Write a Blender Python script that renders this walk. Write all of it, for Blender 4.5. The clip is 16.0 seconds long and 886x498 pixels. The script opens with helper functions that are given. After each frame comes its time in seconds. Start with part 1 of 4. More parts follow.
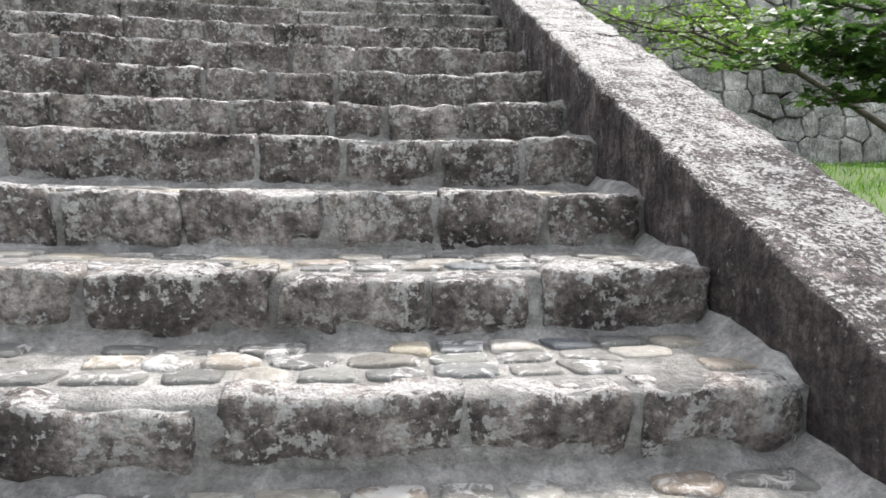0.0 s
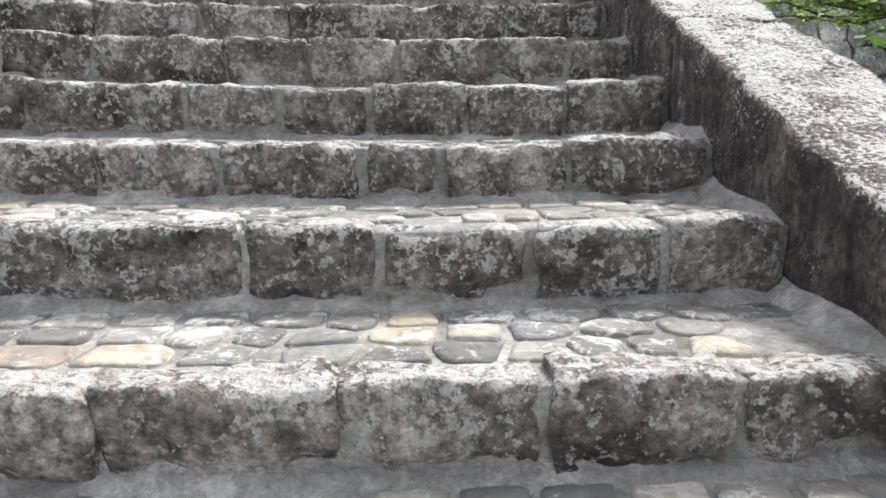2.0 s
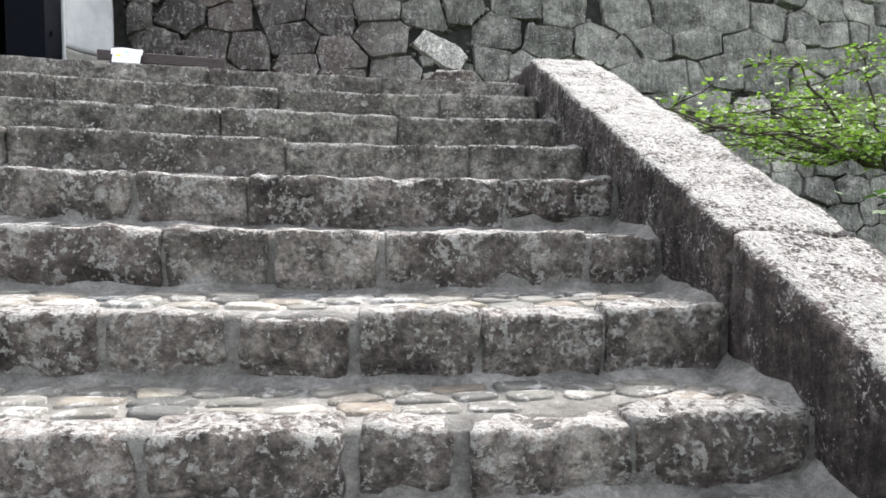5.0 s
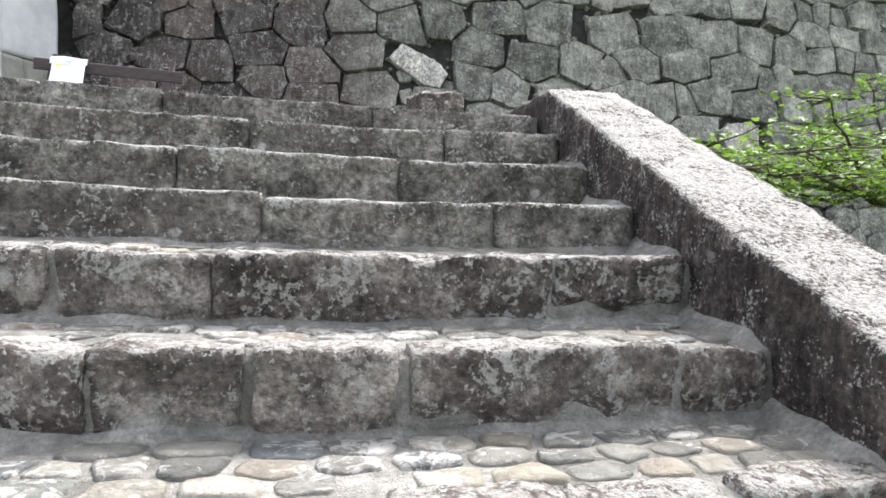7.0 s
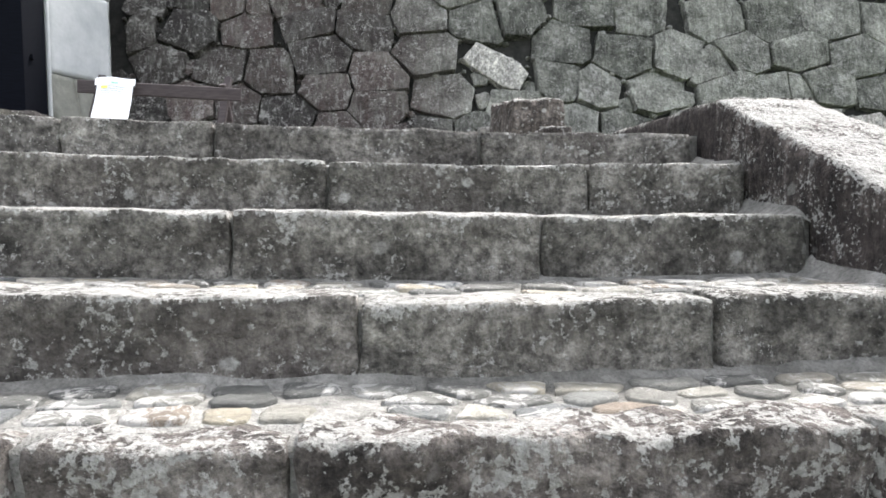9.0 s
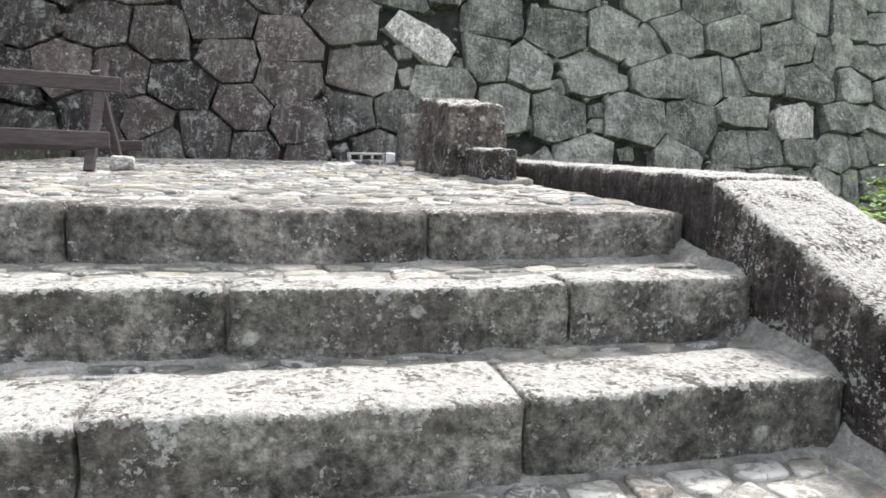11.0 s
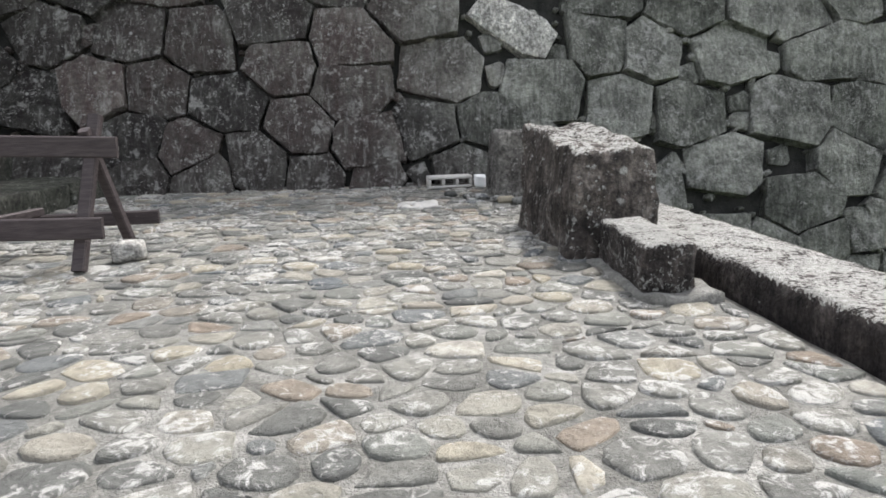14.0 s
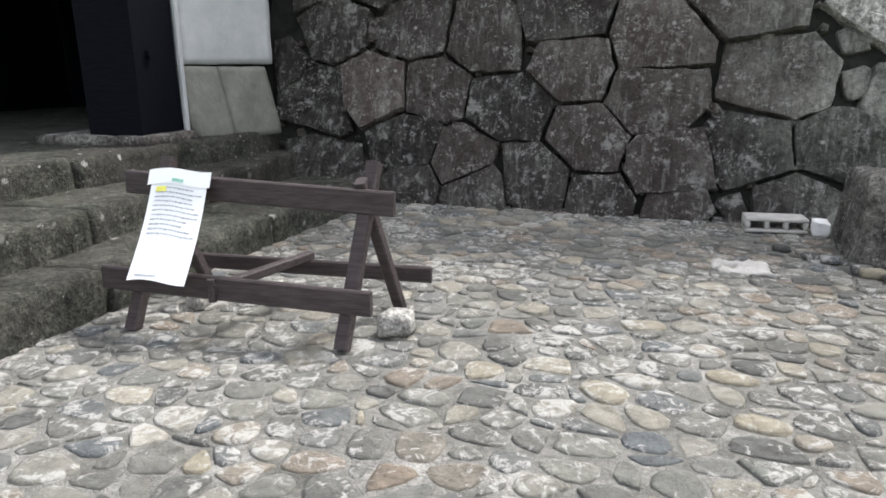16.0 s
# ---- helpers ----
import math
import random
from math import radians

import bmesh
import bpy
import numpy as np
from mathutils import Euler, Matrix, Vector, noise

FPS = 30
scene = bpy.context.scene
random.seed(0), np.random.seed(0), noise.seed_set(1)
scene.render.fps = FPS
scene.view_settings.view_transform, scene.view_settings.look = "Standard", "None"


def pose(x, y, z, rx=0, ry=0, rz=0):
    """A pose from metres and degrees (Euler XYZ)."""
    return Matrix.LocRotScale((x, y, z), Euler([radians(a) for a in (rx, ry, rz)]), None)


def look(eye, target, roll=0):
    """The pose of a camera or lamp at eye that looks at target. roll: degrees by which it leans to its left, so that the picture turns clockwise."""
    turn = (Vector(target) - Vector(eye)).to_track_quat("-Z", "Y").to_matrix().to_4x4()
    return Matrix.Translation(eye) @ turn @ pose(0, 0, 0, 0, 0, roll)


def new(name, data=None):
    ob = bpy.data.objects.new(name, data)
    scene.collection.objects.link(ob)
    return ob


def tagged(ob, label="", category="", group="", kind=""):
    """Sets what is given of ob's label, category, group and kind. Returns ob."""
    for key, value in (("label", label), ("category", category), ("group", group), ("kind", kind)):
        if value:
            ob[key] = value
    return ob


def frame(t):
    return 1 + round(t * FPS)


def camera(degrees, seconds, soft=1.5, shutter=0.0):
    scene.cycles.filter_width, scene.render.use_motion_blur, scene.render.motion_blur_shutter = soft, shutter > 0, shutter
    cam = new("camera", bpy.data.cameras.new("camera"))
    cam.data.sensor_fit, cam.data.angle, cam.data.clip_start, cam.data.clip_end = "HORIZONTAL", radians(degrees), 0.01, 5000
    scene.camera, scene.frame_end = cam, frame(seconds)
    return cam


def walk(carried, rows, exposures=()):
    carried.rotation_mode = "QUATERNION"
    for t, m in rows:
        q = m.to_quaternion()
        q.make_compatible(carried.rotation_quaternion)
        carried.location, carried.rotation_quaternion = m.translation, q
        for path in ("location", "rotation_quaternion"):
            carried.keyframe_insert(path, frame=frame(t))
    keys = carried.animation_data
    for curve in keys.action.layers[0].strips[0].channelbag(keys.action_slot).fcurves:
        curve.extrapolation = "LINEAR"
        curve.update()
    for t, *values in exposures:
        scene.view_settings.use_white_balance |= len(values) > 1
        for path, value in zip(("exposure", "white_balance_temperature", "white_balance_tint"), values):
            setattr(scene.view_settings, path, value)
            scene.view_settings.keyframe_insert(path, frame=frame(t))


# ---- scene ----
cam = camera(67.0, 16.0, soft=1.7)
METRES, EYE, TILT, LEAN, TURN = 7.2, 1.2, -7.0, 0.0, -6.0
ROWS = [
    (0.0, 0.0, 0.0, 0.0, 0.0, 0.0, -0.0),
    (0.5, -0.0175, 0.0384, 0.0183, 1.38, -1.58, -0.21),
    (1.0, -0.0091, 0.064, 0.0335, -7.19, -2.91, -0.43),
    (1.5, -0.0038, 0.1042, 0.0591, -1.95, -6.46, 0.88),
    (2.0, -0.0181, 0.1333, 0.0694, 3.5, -4.73, 0.35),
    (2.5, -0.0401, 0.1589, 0.0993, -1.25, -4.52, -4.44),
    (3.0, -0.0436, 0.1816, 0.1114, -3.36, 4.43, -2.89),
    (5.5, -0.0494, 0.2348, 0.1368, -1.09, 2.13, 0.08),
    (6.0, -0.0714, 0.2667, 0.1471, -1.13, -0.41, -1.76),
    (6.5, -0.0793, 0.2739, 0.1693, -3.24, -1.76, -3.5),
    (7.0, -0.0741, 0.2969, 0.1742, -4.86, 3.91, -0.59),
    (7.5, -0.0695, 0.3231, 0.198, -5.41, 3.93, 0.03),
    (8.0, -0.089, 0.3507, 0.2053, 0.18, 4.54, 0.42),
    (10.5, -0.1177, 0.4763, 0.2806, -0.68, -0.56, 0.86),
    (11.0, -0.1182, 0.4886, 0.3029, -7.49, -1.61, -0.07),
    (11.5, -0.108, 0.5276, 0.3112, -11.49, 1.59, 0.21),
    (12.0, -0.1122, 0.554, 0.3317, -6.22, -0.98, -0.5),
    (12.5, -0.133, 0.5897, 0.3484, -4.67, -1.58, -1.12),
    (13.0, -0.1295, 0.604, 0.3659, -10.34, -2.84, -1.68),
    (13.5, -0.114, 0.6481, 0.3814, -9.46, -3.25, -0.08),
    (14.0, -0.1194, 0.6716, 0.3934, -0.7, -5.05, 1.89),
    (14.5, -0.1413, 0.7033, 0.4122, -0.64, -6.72, -0.4),
    (15.0, -0.1544, 0.7201, 0.4258, 1.78, -7.98, -2.44),
    (15.5, -0.1598, 0.7597, 0.4405, 11.42, -7.47, -2.04),
    (16.0, -0.1735, 0.7784, 0.4548, 20.28, -8.31, -1.82),
]
walk(cam, [(t, pose(0, 0, EYE, TILT, LEAN, TURN) @ pose(METRES * x, METRES * y, METRES * z, 90 + pitch, roll, yaw)) for t, x, y, z, yaw, pitch, roll in ROWS],
     exposures=((0.0, 2.16, 6450, 13), (3.0, 2.12, 6450, 13), (8.0, 2.2, 6450, 12), (11.0, 2.15, 6450, 11), (12.5, 1.9, 6450, 11), (14.0, 1.6, 6450, 11), (16.0, 1.6, 6450, 11)))

# ---- light ----
SUN_EL, SUN_AZ = 57.0, 40.0   # degrees; azimuth from +y towards +x
world = bpy.data.worlds.new("sky")
scene.world = world
world.use_nodes = True
wn = world.node_tree
sky = wn.nodes.new("ShaderNodeTexSky")
sky.sky_type, sky.sun_disc = "NISHITA", False
sky.sun_elevation, sky.sun_rotation = radians(SUN_EL), radians(SUN_AZ)
sky.dust_density = 3.0
# thin white cloud: the sky's own brightness with most of its blue washed out
pale = wn.nodes.new("ShaderNodeHueSaturation")
pale.inputs["Saturation"].default_value = 0.3
wn.links.new(sky.outputs[0], pale.inputs["Color"])
wn.links.new(pale.outputs[0], wn.nodes["Background"].inputs[0])
wn.nodes["Background"].inputs[1].default_value = 0.15
sun = new("sun", bpy.data.lights.new("sun", "SUN"))
sun.data.energy, sun.data.angle, sun.data.color = 1.45, radians(6), (1.0, 0.98, 0.95)
sdir = Vector((math.sin(radians(SUN_AZ)) * math.cos(radians(SUN_EL)), math.cos(radians(SUN_AZ)) * math.cos(radians(SUN_EL)), math.sin(radians(SUN_EL))))
sun.matrix_world = look(sdir * 30, (0, 0, 0))


# ---- materials ----
class Mat:
    """A small builder of node materials on world positions."""

    def __init__(self, name, rough=0.85):
        self.m = bpy.data.materials.new(name)
        self.m.use_nodes = True
        self.t = self.m.node_tree
        self.b = self.t.nodes["Principled BSDF"]
        self.b.inputs["Roughness"].default_value = rough
        self.b.inputs["Specular IOR Level"].default_value = 0.25
        self.pos = self.t.nodes.new("ShaderNodeNewGeometry").outputs["Position"]

    def put(self, socket, v):
        if hasattr(v, "links"):
            self.t.links.new(v, socket)
        else:
            socket.default_value = v

    def moved(self, v, s):
        n = self.t.nodes.new("ShaderNodeMapping")
        self.put(n.inputs["Vector"], v)
        n.inputs["Scale"].default_value = s
        return n.outputs[0]

    def noise(self, scale, detail=4.0, rough=0.55, vec=None, dist=0.0):
        n = self.t.nodes.new("ShaderNodeTexNoise")
        self.put(n.inputs["Vector"], vec or self.pos)
        n.inputs["Scale"].default_value, n.inputs["Detail"].default_value = scale, detail
        n.inputs["Roughness"].default_value, n.inputs["Distortion"].default_value = rough, dist
        return n.outputs[0]

    def cells(self, scale, vec=None):
        n = self.t.nodes.new("ShaderNodeTexVoronoi")
        self.put(n.inputs["Vector"], vec or self.pos)
        n.inputs["Scale"].default_value = scale
        return n.outputs["Distance"]

    def ramp(self, v, *stops):
        n = self.t.nodes.new("ShaderNodeValToRGB")
        self.put(n.inputs[0], v)
        e = n.color_ramp.elements
        while len(e) < len(stops):
            e.new(0.5)
        for i, (p, c) in enumerate(stops):
            e[i].position = p
            e[i].color = (c, c, c, 1) if isinstance(c, (int, float)) else (*c, 1)
        return n.outputs[0]

    def mix(self, f, a, b, how="MIX"):
        n = self.t.nodes.new("ShaderNodeMix")
        n.data_type, n.blend_type = "RGBA", how
        for k, v in ((0, f), (6, a), (7, b)):
            self.put(n.inputs[k], (*v, 1) if isinstance(v, tuple) else v)
        return n.outputs[2]

    def math(self, op, a, b=0.0, c=0.0):
        n = self.t.nodes.new("ShaderNodeMath")
        n.operation = op
        for k, v in enumerate((a, b, c)):
            self.put(n.inputs[k], v)
        return n.outputs[0]

    def xyz(self, v=None):
        n = self.t.nodes.new("ShaderNodeSeparateXYZ")
        self.put(n.inputs[0], v or self.pos)
        return n.outputs

    def up(self):
        g = self.t.nodes.new("ShaderNodeNewGeometry")
        return self.xyz(g.outputs["Normal"])[2]

    def random(self, island=False):
        if island:
            return self.t.nodes.new("ShaderNodeNewGeometry").outputs["Random Per Island"]
        return self.t.nodes.new("ShaderNodeObjectInfo").outputs["Random"]

    def bump(self, h, depth, strength=1.0):
        n = self.t.nodes.new("ShaderNodeBump")
        n.inputs["Strength"].default_value, n.inputs["Distance"].default_value = strength, depth
        self.put(n.inputs["Height"], h)
        self.put(self.b.inputs["Normal"], n.outputs[0])

    def done(self, colour):
        self.put(self.b.inputs["Base Color"], (*colour, 1) if isinstance(colour, tuple) else colour)
        return self.m


def lichen_stone(name, dark, mid, pale, crust=0.0, top=0.1, white=1.0, island=False, fine=38.0, streaks=0.0, uphill=0.0, rings=0.85):
    """Old stone: dark crust, paler grain, white lichen flecks, more of them on upward faces."""
    k = Mat(name)
    base = k.ramp(k.noise(5.0, 7.0, 0.68), (0.34, dark), (0.52, mid), (0.7, pale))
    base = k.mix(0.8, base, k.ramp(k.noise(42.0, 5.0, 0.75), (0.34, 0.15), (0.64, 1.6)), "MULTIPLY")
    base = k.mix(0.7, base, k.ramp(k.noise(17.0, 4.0, 0.7), (0.36, 0.5), (0.62, 1.45)), "MULTIPLY")
    base = k.mix(0.5, base, k.ramp(k.random(island), (0.0, (0.7, 0.62, 0.58)), (0.5, (1.0, 0.98, 0.92)), (1.0, (1.25, 1.2, 1.12))), "MULTIPLY")
    base = k.mix(k.ramp(k.noise(2.3, 4.0), (0.5, 0.0), (0.68, 0.3)), base, (0.1, 0.082, 0.075))
    if streaks:
        run = k.noise(2.0, 4.0, 0.7, vec=k.moved(k.pos, (14.0, 14.0, 1.5)))
        base = k.mix(streaks, base, k.ramp(run, (0.35, 0.25), (0.65, 1.6)), "MULTIPLY")
    upward = k.ramp(k.up(), (0.3, 0.0), (0.85, 1.0))
    level = k.math("ADD", k.math("MULTIPLY", k.noise(8.0, 4.0, 0.7, dist=0.5), 0.6), k.math("MULTIPLY", k.noise(fine, 5.0, 0.72), 0.9))
    level = k.math("ADD", level, k.math("MULTIPLY_ADD", upward, top, crust))
    if uphill:   # lichen grows thicker towards the open top of the stairs
        level = k.math("MULTIPLY_ADD", k.ramp(k.math("MULTIPLY", k.xyz()[1], 0.1), (0.1, 0.0), (0.45, 1.0)), uphill, k.math("SUBTRACT", level, uphill * 0.6))
    flecks = k.ramp(level, (0.845, 0.0), (0.885, 1.0))
    blots = k.ramp(k.math("ADD", k.cells(7.0), k.math("MULTIPLY", k.noise(26.0, 4.0, 0.7), 0.35)), (0.28, 1.0), (0.34, 0.0))
    blots = k.math("MULTIPLY", blots, k.ramp(k.noise(2.6), (0.46, 0.0), (0.58, rings)))
    dots = k.ramp(k.math("ADD", k.cells(19.0), k.math("MULTIPLY", k.noise(70.0, 3.0, 0.7), 0.4)), (0.3, 1.0), (0.36, 0.0))
    dots = k.math("MULTIPLY", dots, k.ramp(k.noise(4.3), (0.5, 0.0), (0.6, rings)))
    fac = k.math("MULTIPLY", k.math("MAXIMUM", flecks, k.math("MAXIMUM", blots, dots)), 0.9)
    col = k.mix(fac, base, k.ramp(k.noise(60.0, 4.0, 0.7), (0.3, (0.27 * white, 0.265 * white, 0.24 * white)), (0.68, (0.6 * white, 0.59 * white, 0.55 * white))))
    h = k.math("ADD", k.noise(12.0, 7.0, 0.72), k.math("MULTIPLY", k.noise(80.0, 3.0), 0.3))
    k.bump(h, 0.05, 1.0)
    return k.done(col)


def wall_stone(name, island=False):
    """Castle wall stone: greenish grey, with a wet black stain over its western half."""
    k = Mat(name)
    streak = k.moved(k.pos, (9.0, 9.0, 1.4))
    base = k.ramp(k.noise(3.2, 7.0, 0.66), (0.34, (0.095, 0.095, 0.088)), (0.5, (0.225, 0.226, 0.209)), (0.68, (0.43, 0.428, 0.396)))
    tone = k.random(island)
    base = k.mix(0.95, base, k.ramp(tone, (0.0, (0.55, 0.56, 0.52)), (0.5, (0.94, 0.945, 0.89)), (0.93, (1.15, 1.15, 1.1)), (1.0, (1.5, 1.46, 1.38))), "MULTIPLY")
    base = k.mix(0.6, base, k.ramp(k.noise(34.0, 6.0, 0.78), (0.34, 0.25), (0.64, 1.5)), "MULTIPLY")
    base = k.mix(0.6, base, k.ramp(k.noise(3.5, 4.0, 0.7, vec=streak), (0.36, 0.45), (0.64, 1.5)), "MULTIPLY")
    p = k.xyz()
    edge = k.math("ADD", p[0], k.math("MULTIPLY", k.noise(0.55, 3.0), 3.0))
    wet = k.ramp(k.math("MULTIPLY_ADD", edge, -0.25, 0.95), (0.28, 0.0), (0.62, 1.0))
    wet = k.math("MULTIPLY", wet, k.ramp(k.noise(1.0, 5.0, 0.6, vec=streak), (0.3, 0.6), (0.62, 1.0)))
    stain = k.ramp(tone, (0.0, (0.02, 0.016, 0.016)), (0.5, (0.048, 0.038, 0.036)), (1.0, (0.1, 0.072, 0.066)))
    stain = k.mix(0.75, stain, k.ramp(k.noise(20.0, 6.0, 0.75), (0.32, 0.35), (0.7, 1.8)), "MULTIPLY")
    base = k.mix(k.math("MULTIPLY", wet, 0.94), base, stain)
    spots = k.ramp(k.math("ADD", k.noise(10.0, 6.0, 0.74), k.math("MULTIPLY", k.noise(2.0), 0.4)), (0.77, 0.0), (0.87, 0.7))
    dots = k.math("MULTIPLY", k.ramp(k.cells(6.0), (0.06, 0.9), (0.11, 0.0)), k.ramp(k.noise(2.5), (0.48, 0.0), (0.55, 1.0)))
    fleck = k.math("ADD", k.math("MULTIPLY", k.noise(7.0, 4.0, 0.7, dist=0.5), 0.6), k.math("MULTIPLY", k.noise(46.0, 5.0, 0.74), 0.9))
    spots = k.math("MAXIMUM", spots, k.ramp(fleck, (0.84, 0.0), (0.89, 0.75)))
    drip = k.ramp(k.noise(2.4, 5.0, 0.75, vec=streak), (0.55, 0.0), (0.68, 0.55))
    col = k.mix(k.math("MAXIMUM", k.math("MAXIMUM", spots, dots), drip), base, (0.46, 0.45, 0.42))
    k.bump(k.math("ADD", k.noise(6.0, 8.0, 0.78), k.math("MULTIPLY", k.noise(28.0, 5.0, 0.7), 0.5)), 0.085, 1.0)
    return k.done(col)


def cobble_stone(name, island=False):
    k = Mat(name, 0.7)
    tone = k.random(island)
    base = k.ramp(tone, (0.0, (0.1, 0.103, 0.1)), (0.25, (0.15, 0.15, 0.14)), (0.42, (0.2, 0.198, 0.182)), (0.52, (0.105, 0.116, 0.125)), (0.62, (0.26, 0.252, 0.222)), (0.74, (0.2, 0.166, 0.135)), (0.8, (0.15, 0.158, 0.148)), (0.92, (0.24, 0.234, 0.21)), (0.975, (0.28, 0.255, 0.2)), (1.0, (0.34, 0.33, 0.3)))
    base = k.mix(0.85, base, k.ramp(k.noise(13.0, 7.0, 0.72, dist=0.6), (0.3, (0.52, 0.5, 0.47)), (0.7, (1.5, 1.48, 1.4))), "MULTIPLY")
    scuff = k.ramp(k.math("ADD", k.noise(20.0, 6.0, 0.75, dist=0.8), k.math("MULTIPLY", k.noise(3.5), 0.6)), (0.83, 0.0), (0.91, 0.85))
    col = k.mix(scuff, base, (0.46, 0.45, 0.42))
    k.bump(k.noise(20.0, 7.0, 0.75), 0.024, 1.0)
    return k.done(col)


def mortar():
    k = Mat("mortar", 0.95)
    col = k.ramp(k.noise(4.0, 8.0, 0.7), (0.32, (0.1, 0.097, 0.086)), (0.5, (0.195, 0.19, 0.172)), (0.68, (0.33, 0.322, 0.296)))
    col = k.mix(0.7, col, k.ramp(k.noise(15.0, 6.0, 0.75, dist=0.7), (0.34, 0.55), (0.64, 1.4)), "MULTIPLY")
    col = k.mix(0.6, col, k.ramp(k.noise(75.0, 4.0, 0.75), (0.3, 0.45), (0.68, 1.25)), "MULTIPLY")
    k.bump(k.math("ADD", k.noise(30.0, 6.0, 0.75), k.noise(160.0, 2.0)), 0.01, 0.9)
    return k.done(col)


def plain(name, a, b, scale=8.0, rough=0.7, depth=0.004):
    k = Mat(name, rough)
    col = k.ramp(k.noise(scale, 6.0, 0.65), (0.3, a), (0.7, b))
    k.bump(k.noise(scale * 6, 4.0), depth, 0.7)
    return k.done(col)


def wood(name, a, b, rough=0.6, gloss=0.25):
    k = Mat(name, rough)
    k.b.inputs["Specular IOR Level"].default_value = gloss
    col = k.ramp(k.noise(6.0, 5.0, 0.6, vec=k.moved(k.pos, (1.5, 6.0, 12.0))), (0.3, a), (0.7, b))
    col = k.mix(k.ramp(k.noise(40.0, 4.0, 0.7), (0.66, 0.0), (0.74, 0.4)), col, tuple(c * 2.2 for c in b))
    k.bump(k.noise(8.0, 5.0, vec=k.moved(k.pos, (2.0, 12.0, 20.0))), 0.004, 0.7)
    return k.done(col)


def leaf_mat(name, a, b, c):
    k = Mat(name, 0.45)
    k.b.inputs["Transmission Weight"].default_value = 0.0
    col = k.ramp(k.random(True), (0.0, a), (0.5, b), (1.0, c))
    tr = k.t.nodes.new("ShaderNodeBsdfTranslucent")
    k.put(tr.inputs["Color"], col)
    mx = k.t.nodes.new("ShaderNodeMixShader")
    mx.inputs[0].default_value = 0.45
    k.t.links.new(k.b.outputs[0], mx.inputs[1])
    k.t.links.new(tr.outputs[0], mx.inputs[2])
    k.t.links.new(mx.outputs[0], k.t.nodes["Material Output"].inputs[0])
    return k.done(col)


STEP = lichen_stone("step_stone", (0.03, 0.026, 0.023), (0.135, 0.122, 0.112), (0.34, 0.318, 0.293), 0.05, 0.085, 0.74, False, 44.0)
LONGSTEP = lichen_stone("long_step_stone", (0.045, 0.043, 0.038), (0.155, 0.149, 0.135), (0.36, 0.348, 0.32), 0.01, 0.15, 0.8, False, 52.0, 0.0, 0.0, 1.0)
SLAB = lichen_stone("slab_stone", (0.055, 0.051, 0.047), (0.16, 0.154, 0.143), (0.3, 0.29, 0.27), -0.01, 0.06, 0.75, False, 60.0)
PALEROCK = lichen_stone("pale_rock", (0.34, 0.335, 0.32), (0.5, 0.49, 0.465), (0.62, 0.61, 0.58), 0.0, 0.0, 1.0, False, 40.0, 0.5)
GRANITE = lichen_stone("parapet_granite", (0.022, 0.018, 0.017), (0.06, 0.051, 0.047), (0.14, 0.124, 0.115), -0.025, 0.165, 0.74, False, 75.0, 0.6, 0.11, 0.5)
KERB = lichen_stone("kerb_granite", (0.018, 0.015, 0.014), (0.04, 0.034, 0.032), (0.085, 0.075, 0.07), -0.1, 0.27, 0.85, False, 70.0, 0.6, 0.0, 0.15)
BOULDER = lichen_stone("boulder_stone", (0.028, 0.024, 0.021), (0.085, 0.073, 0.065), (0.2, 0.18, 0.162), -0.01, 0.14, 0.85, False, 45.0, 0.6)
WALLS, WALLJ = wall_stone("wall_stone"), wall_stone("wall_stone_joined", True)
COB, COBJ = cobble_stone("cobble"), cobble_stone("cobble_joined", True)
MORTAR = mortar()
JOINT = plain("dark_joint", (0.012, 0.012, 0.011), (0.04, 0.039, 0.035), 9.0, 0.95, 0.01)
MOSSY = lichen_stone("mossy_step", (0.03, 0.032, 0.026), (0.065, 0.068, 0.056), (0.11, 0.113, 0.095), -0.09, 0.0)
WOOD = wood("dark_brown_paint", (0.032, 0.025, 0.025), (0.07, 0.056, 0.055))
# black timber of the post; inside the passage it paints deep shade
BLACK = wood("black_timber_and_shade", (0.002, 0.0025, 0.004), (0.005, 0.006, 0.01), 0.8, 0.06)
# the pier's pale stone, lightened for the sunlight on its upper part
LIT_PIER = plain("lit_pier_stone", (0.34, 0.355, 0.36), (0.5, 0.51, 0.51), 3.0, 0.9)
PALESTONE = plain("pale_dressed_stone", (0.13, 0.132, 0.115), (0.25, 0.25, 0.22), 5.0, 0.9, 0.01)
PAPER = plain("paper", (0.78, 0.8, 0.82), (0.86, 0.87, 0.88), 6.0, 0.4, 0.001)
INK = plain("grey_ink", (0.3, 0.32, 0.35), (0.42, 0.44, 0.47), 20.0)
YELLOW = plain("yellow_marker", (0.75, 0.72, 0.12), (0.85, 0.82, 0.2), 20.0)
GREENINK = plain("green_ink", (0.2, 0.45, 0.35), (0.3, 0.55, 0.45), 20.0)
CONCRETE = plain("concrete", (0.36, 0.35, 0.325), (0.54, 0.52, 0.485), 14.0, 0.95, 0.004)
GRASS = plain("turf", (0.045, 0.07, 0.022), (0.085, 0.12, 0.04), 3.0, 0.95, 0.03)
BARK = plain("bark", (0.03, 0.026, 0.02), (0.085, 0.072, 0.055), 12.0, 0.95, 0.02)
DARKLEAF = leaf_mat("dark_leaf", (0.018, 0.045, 0.01), (0.038, 0.085, 0.016), (0.08, 0.15, 0.028))
LEAF = leaf_mat("leaf", (0.06, 0.125, 0.014), (0.12, 0.22, 0.025), (0.2, 0.32, 0.045))
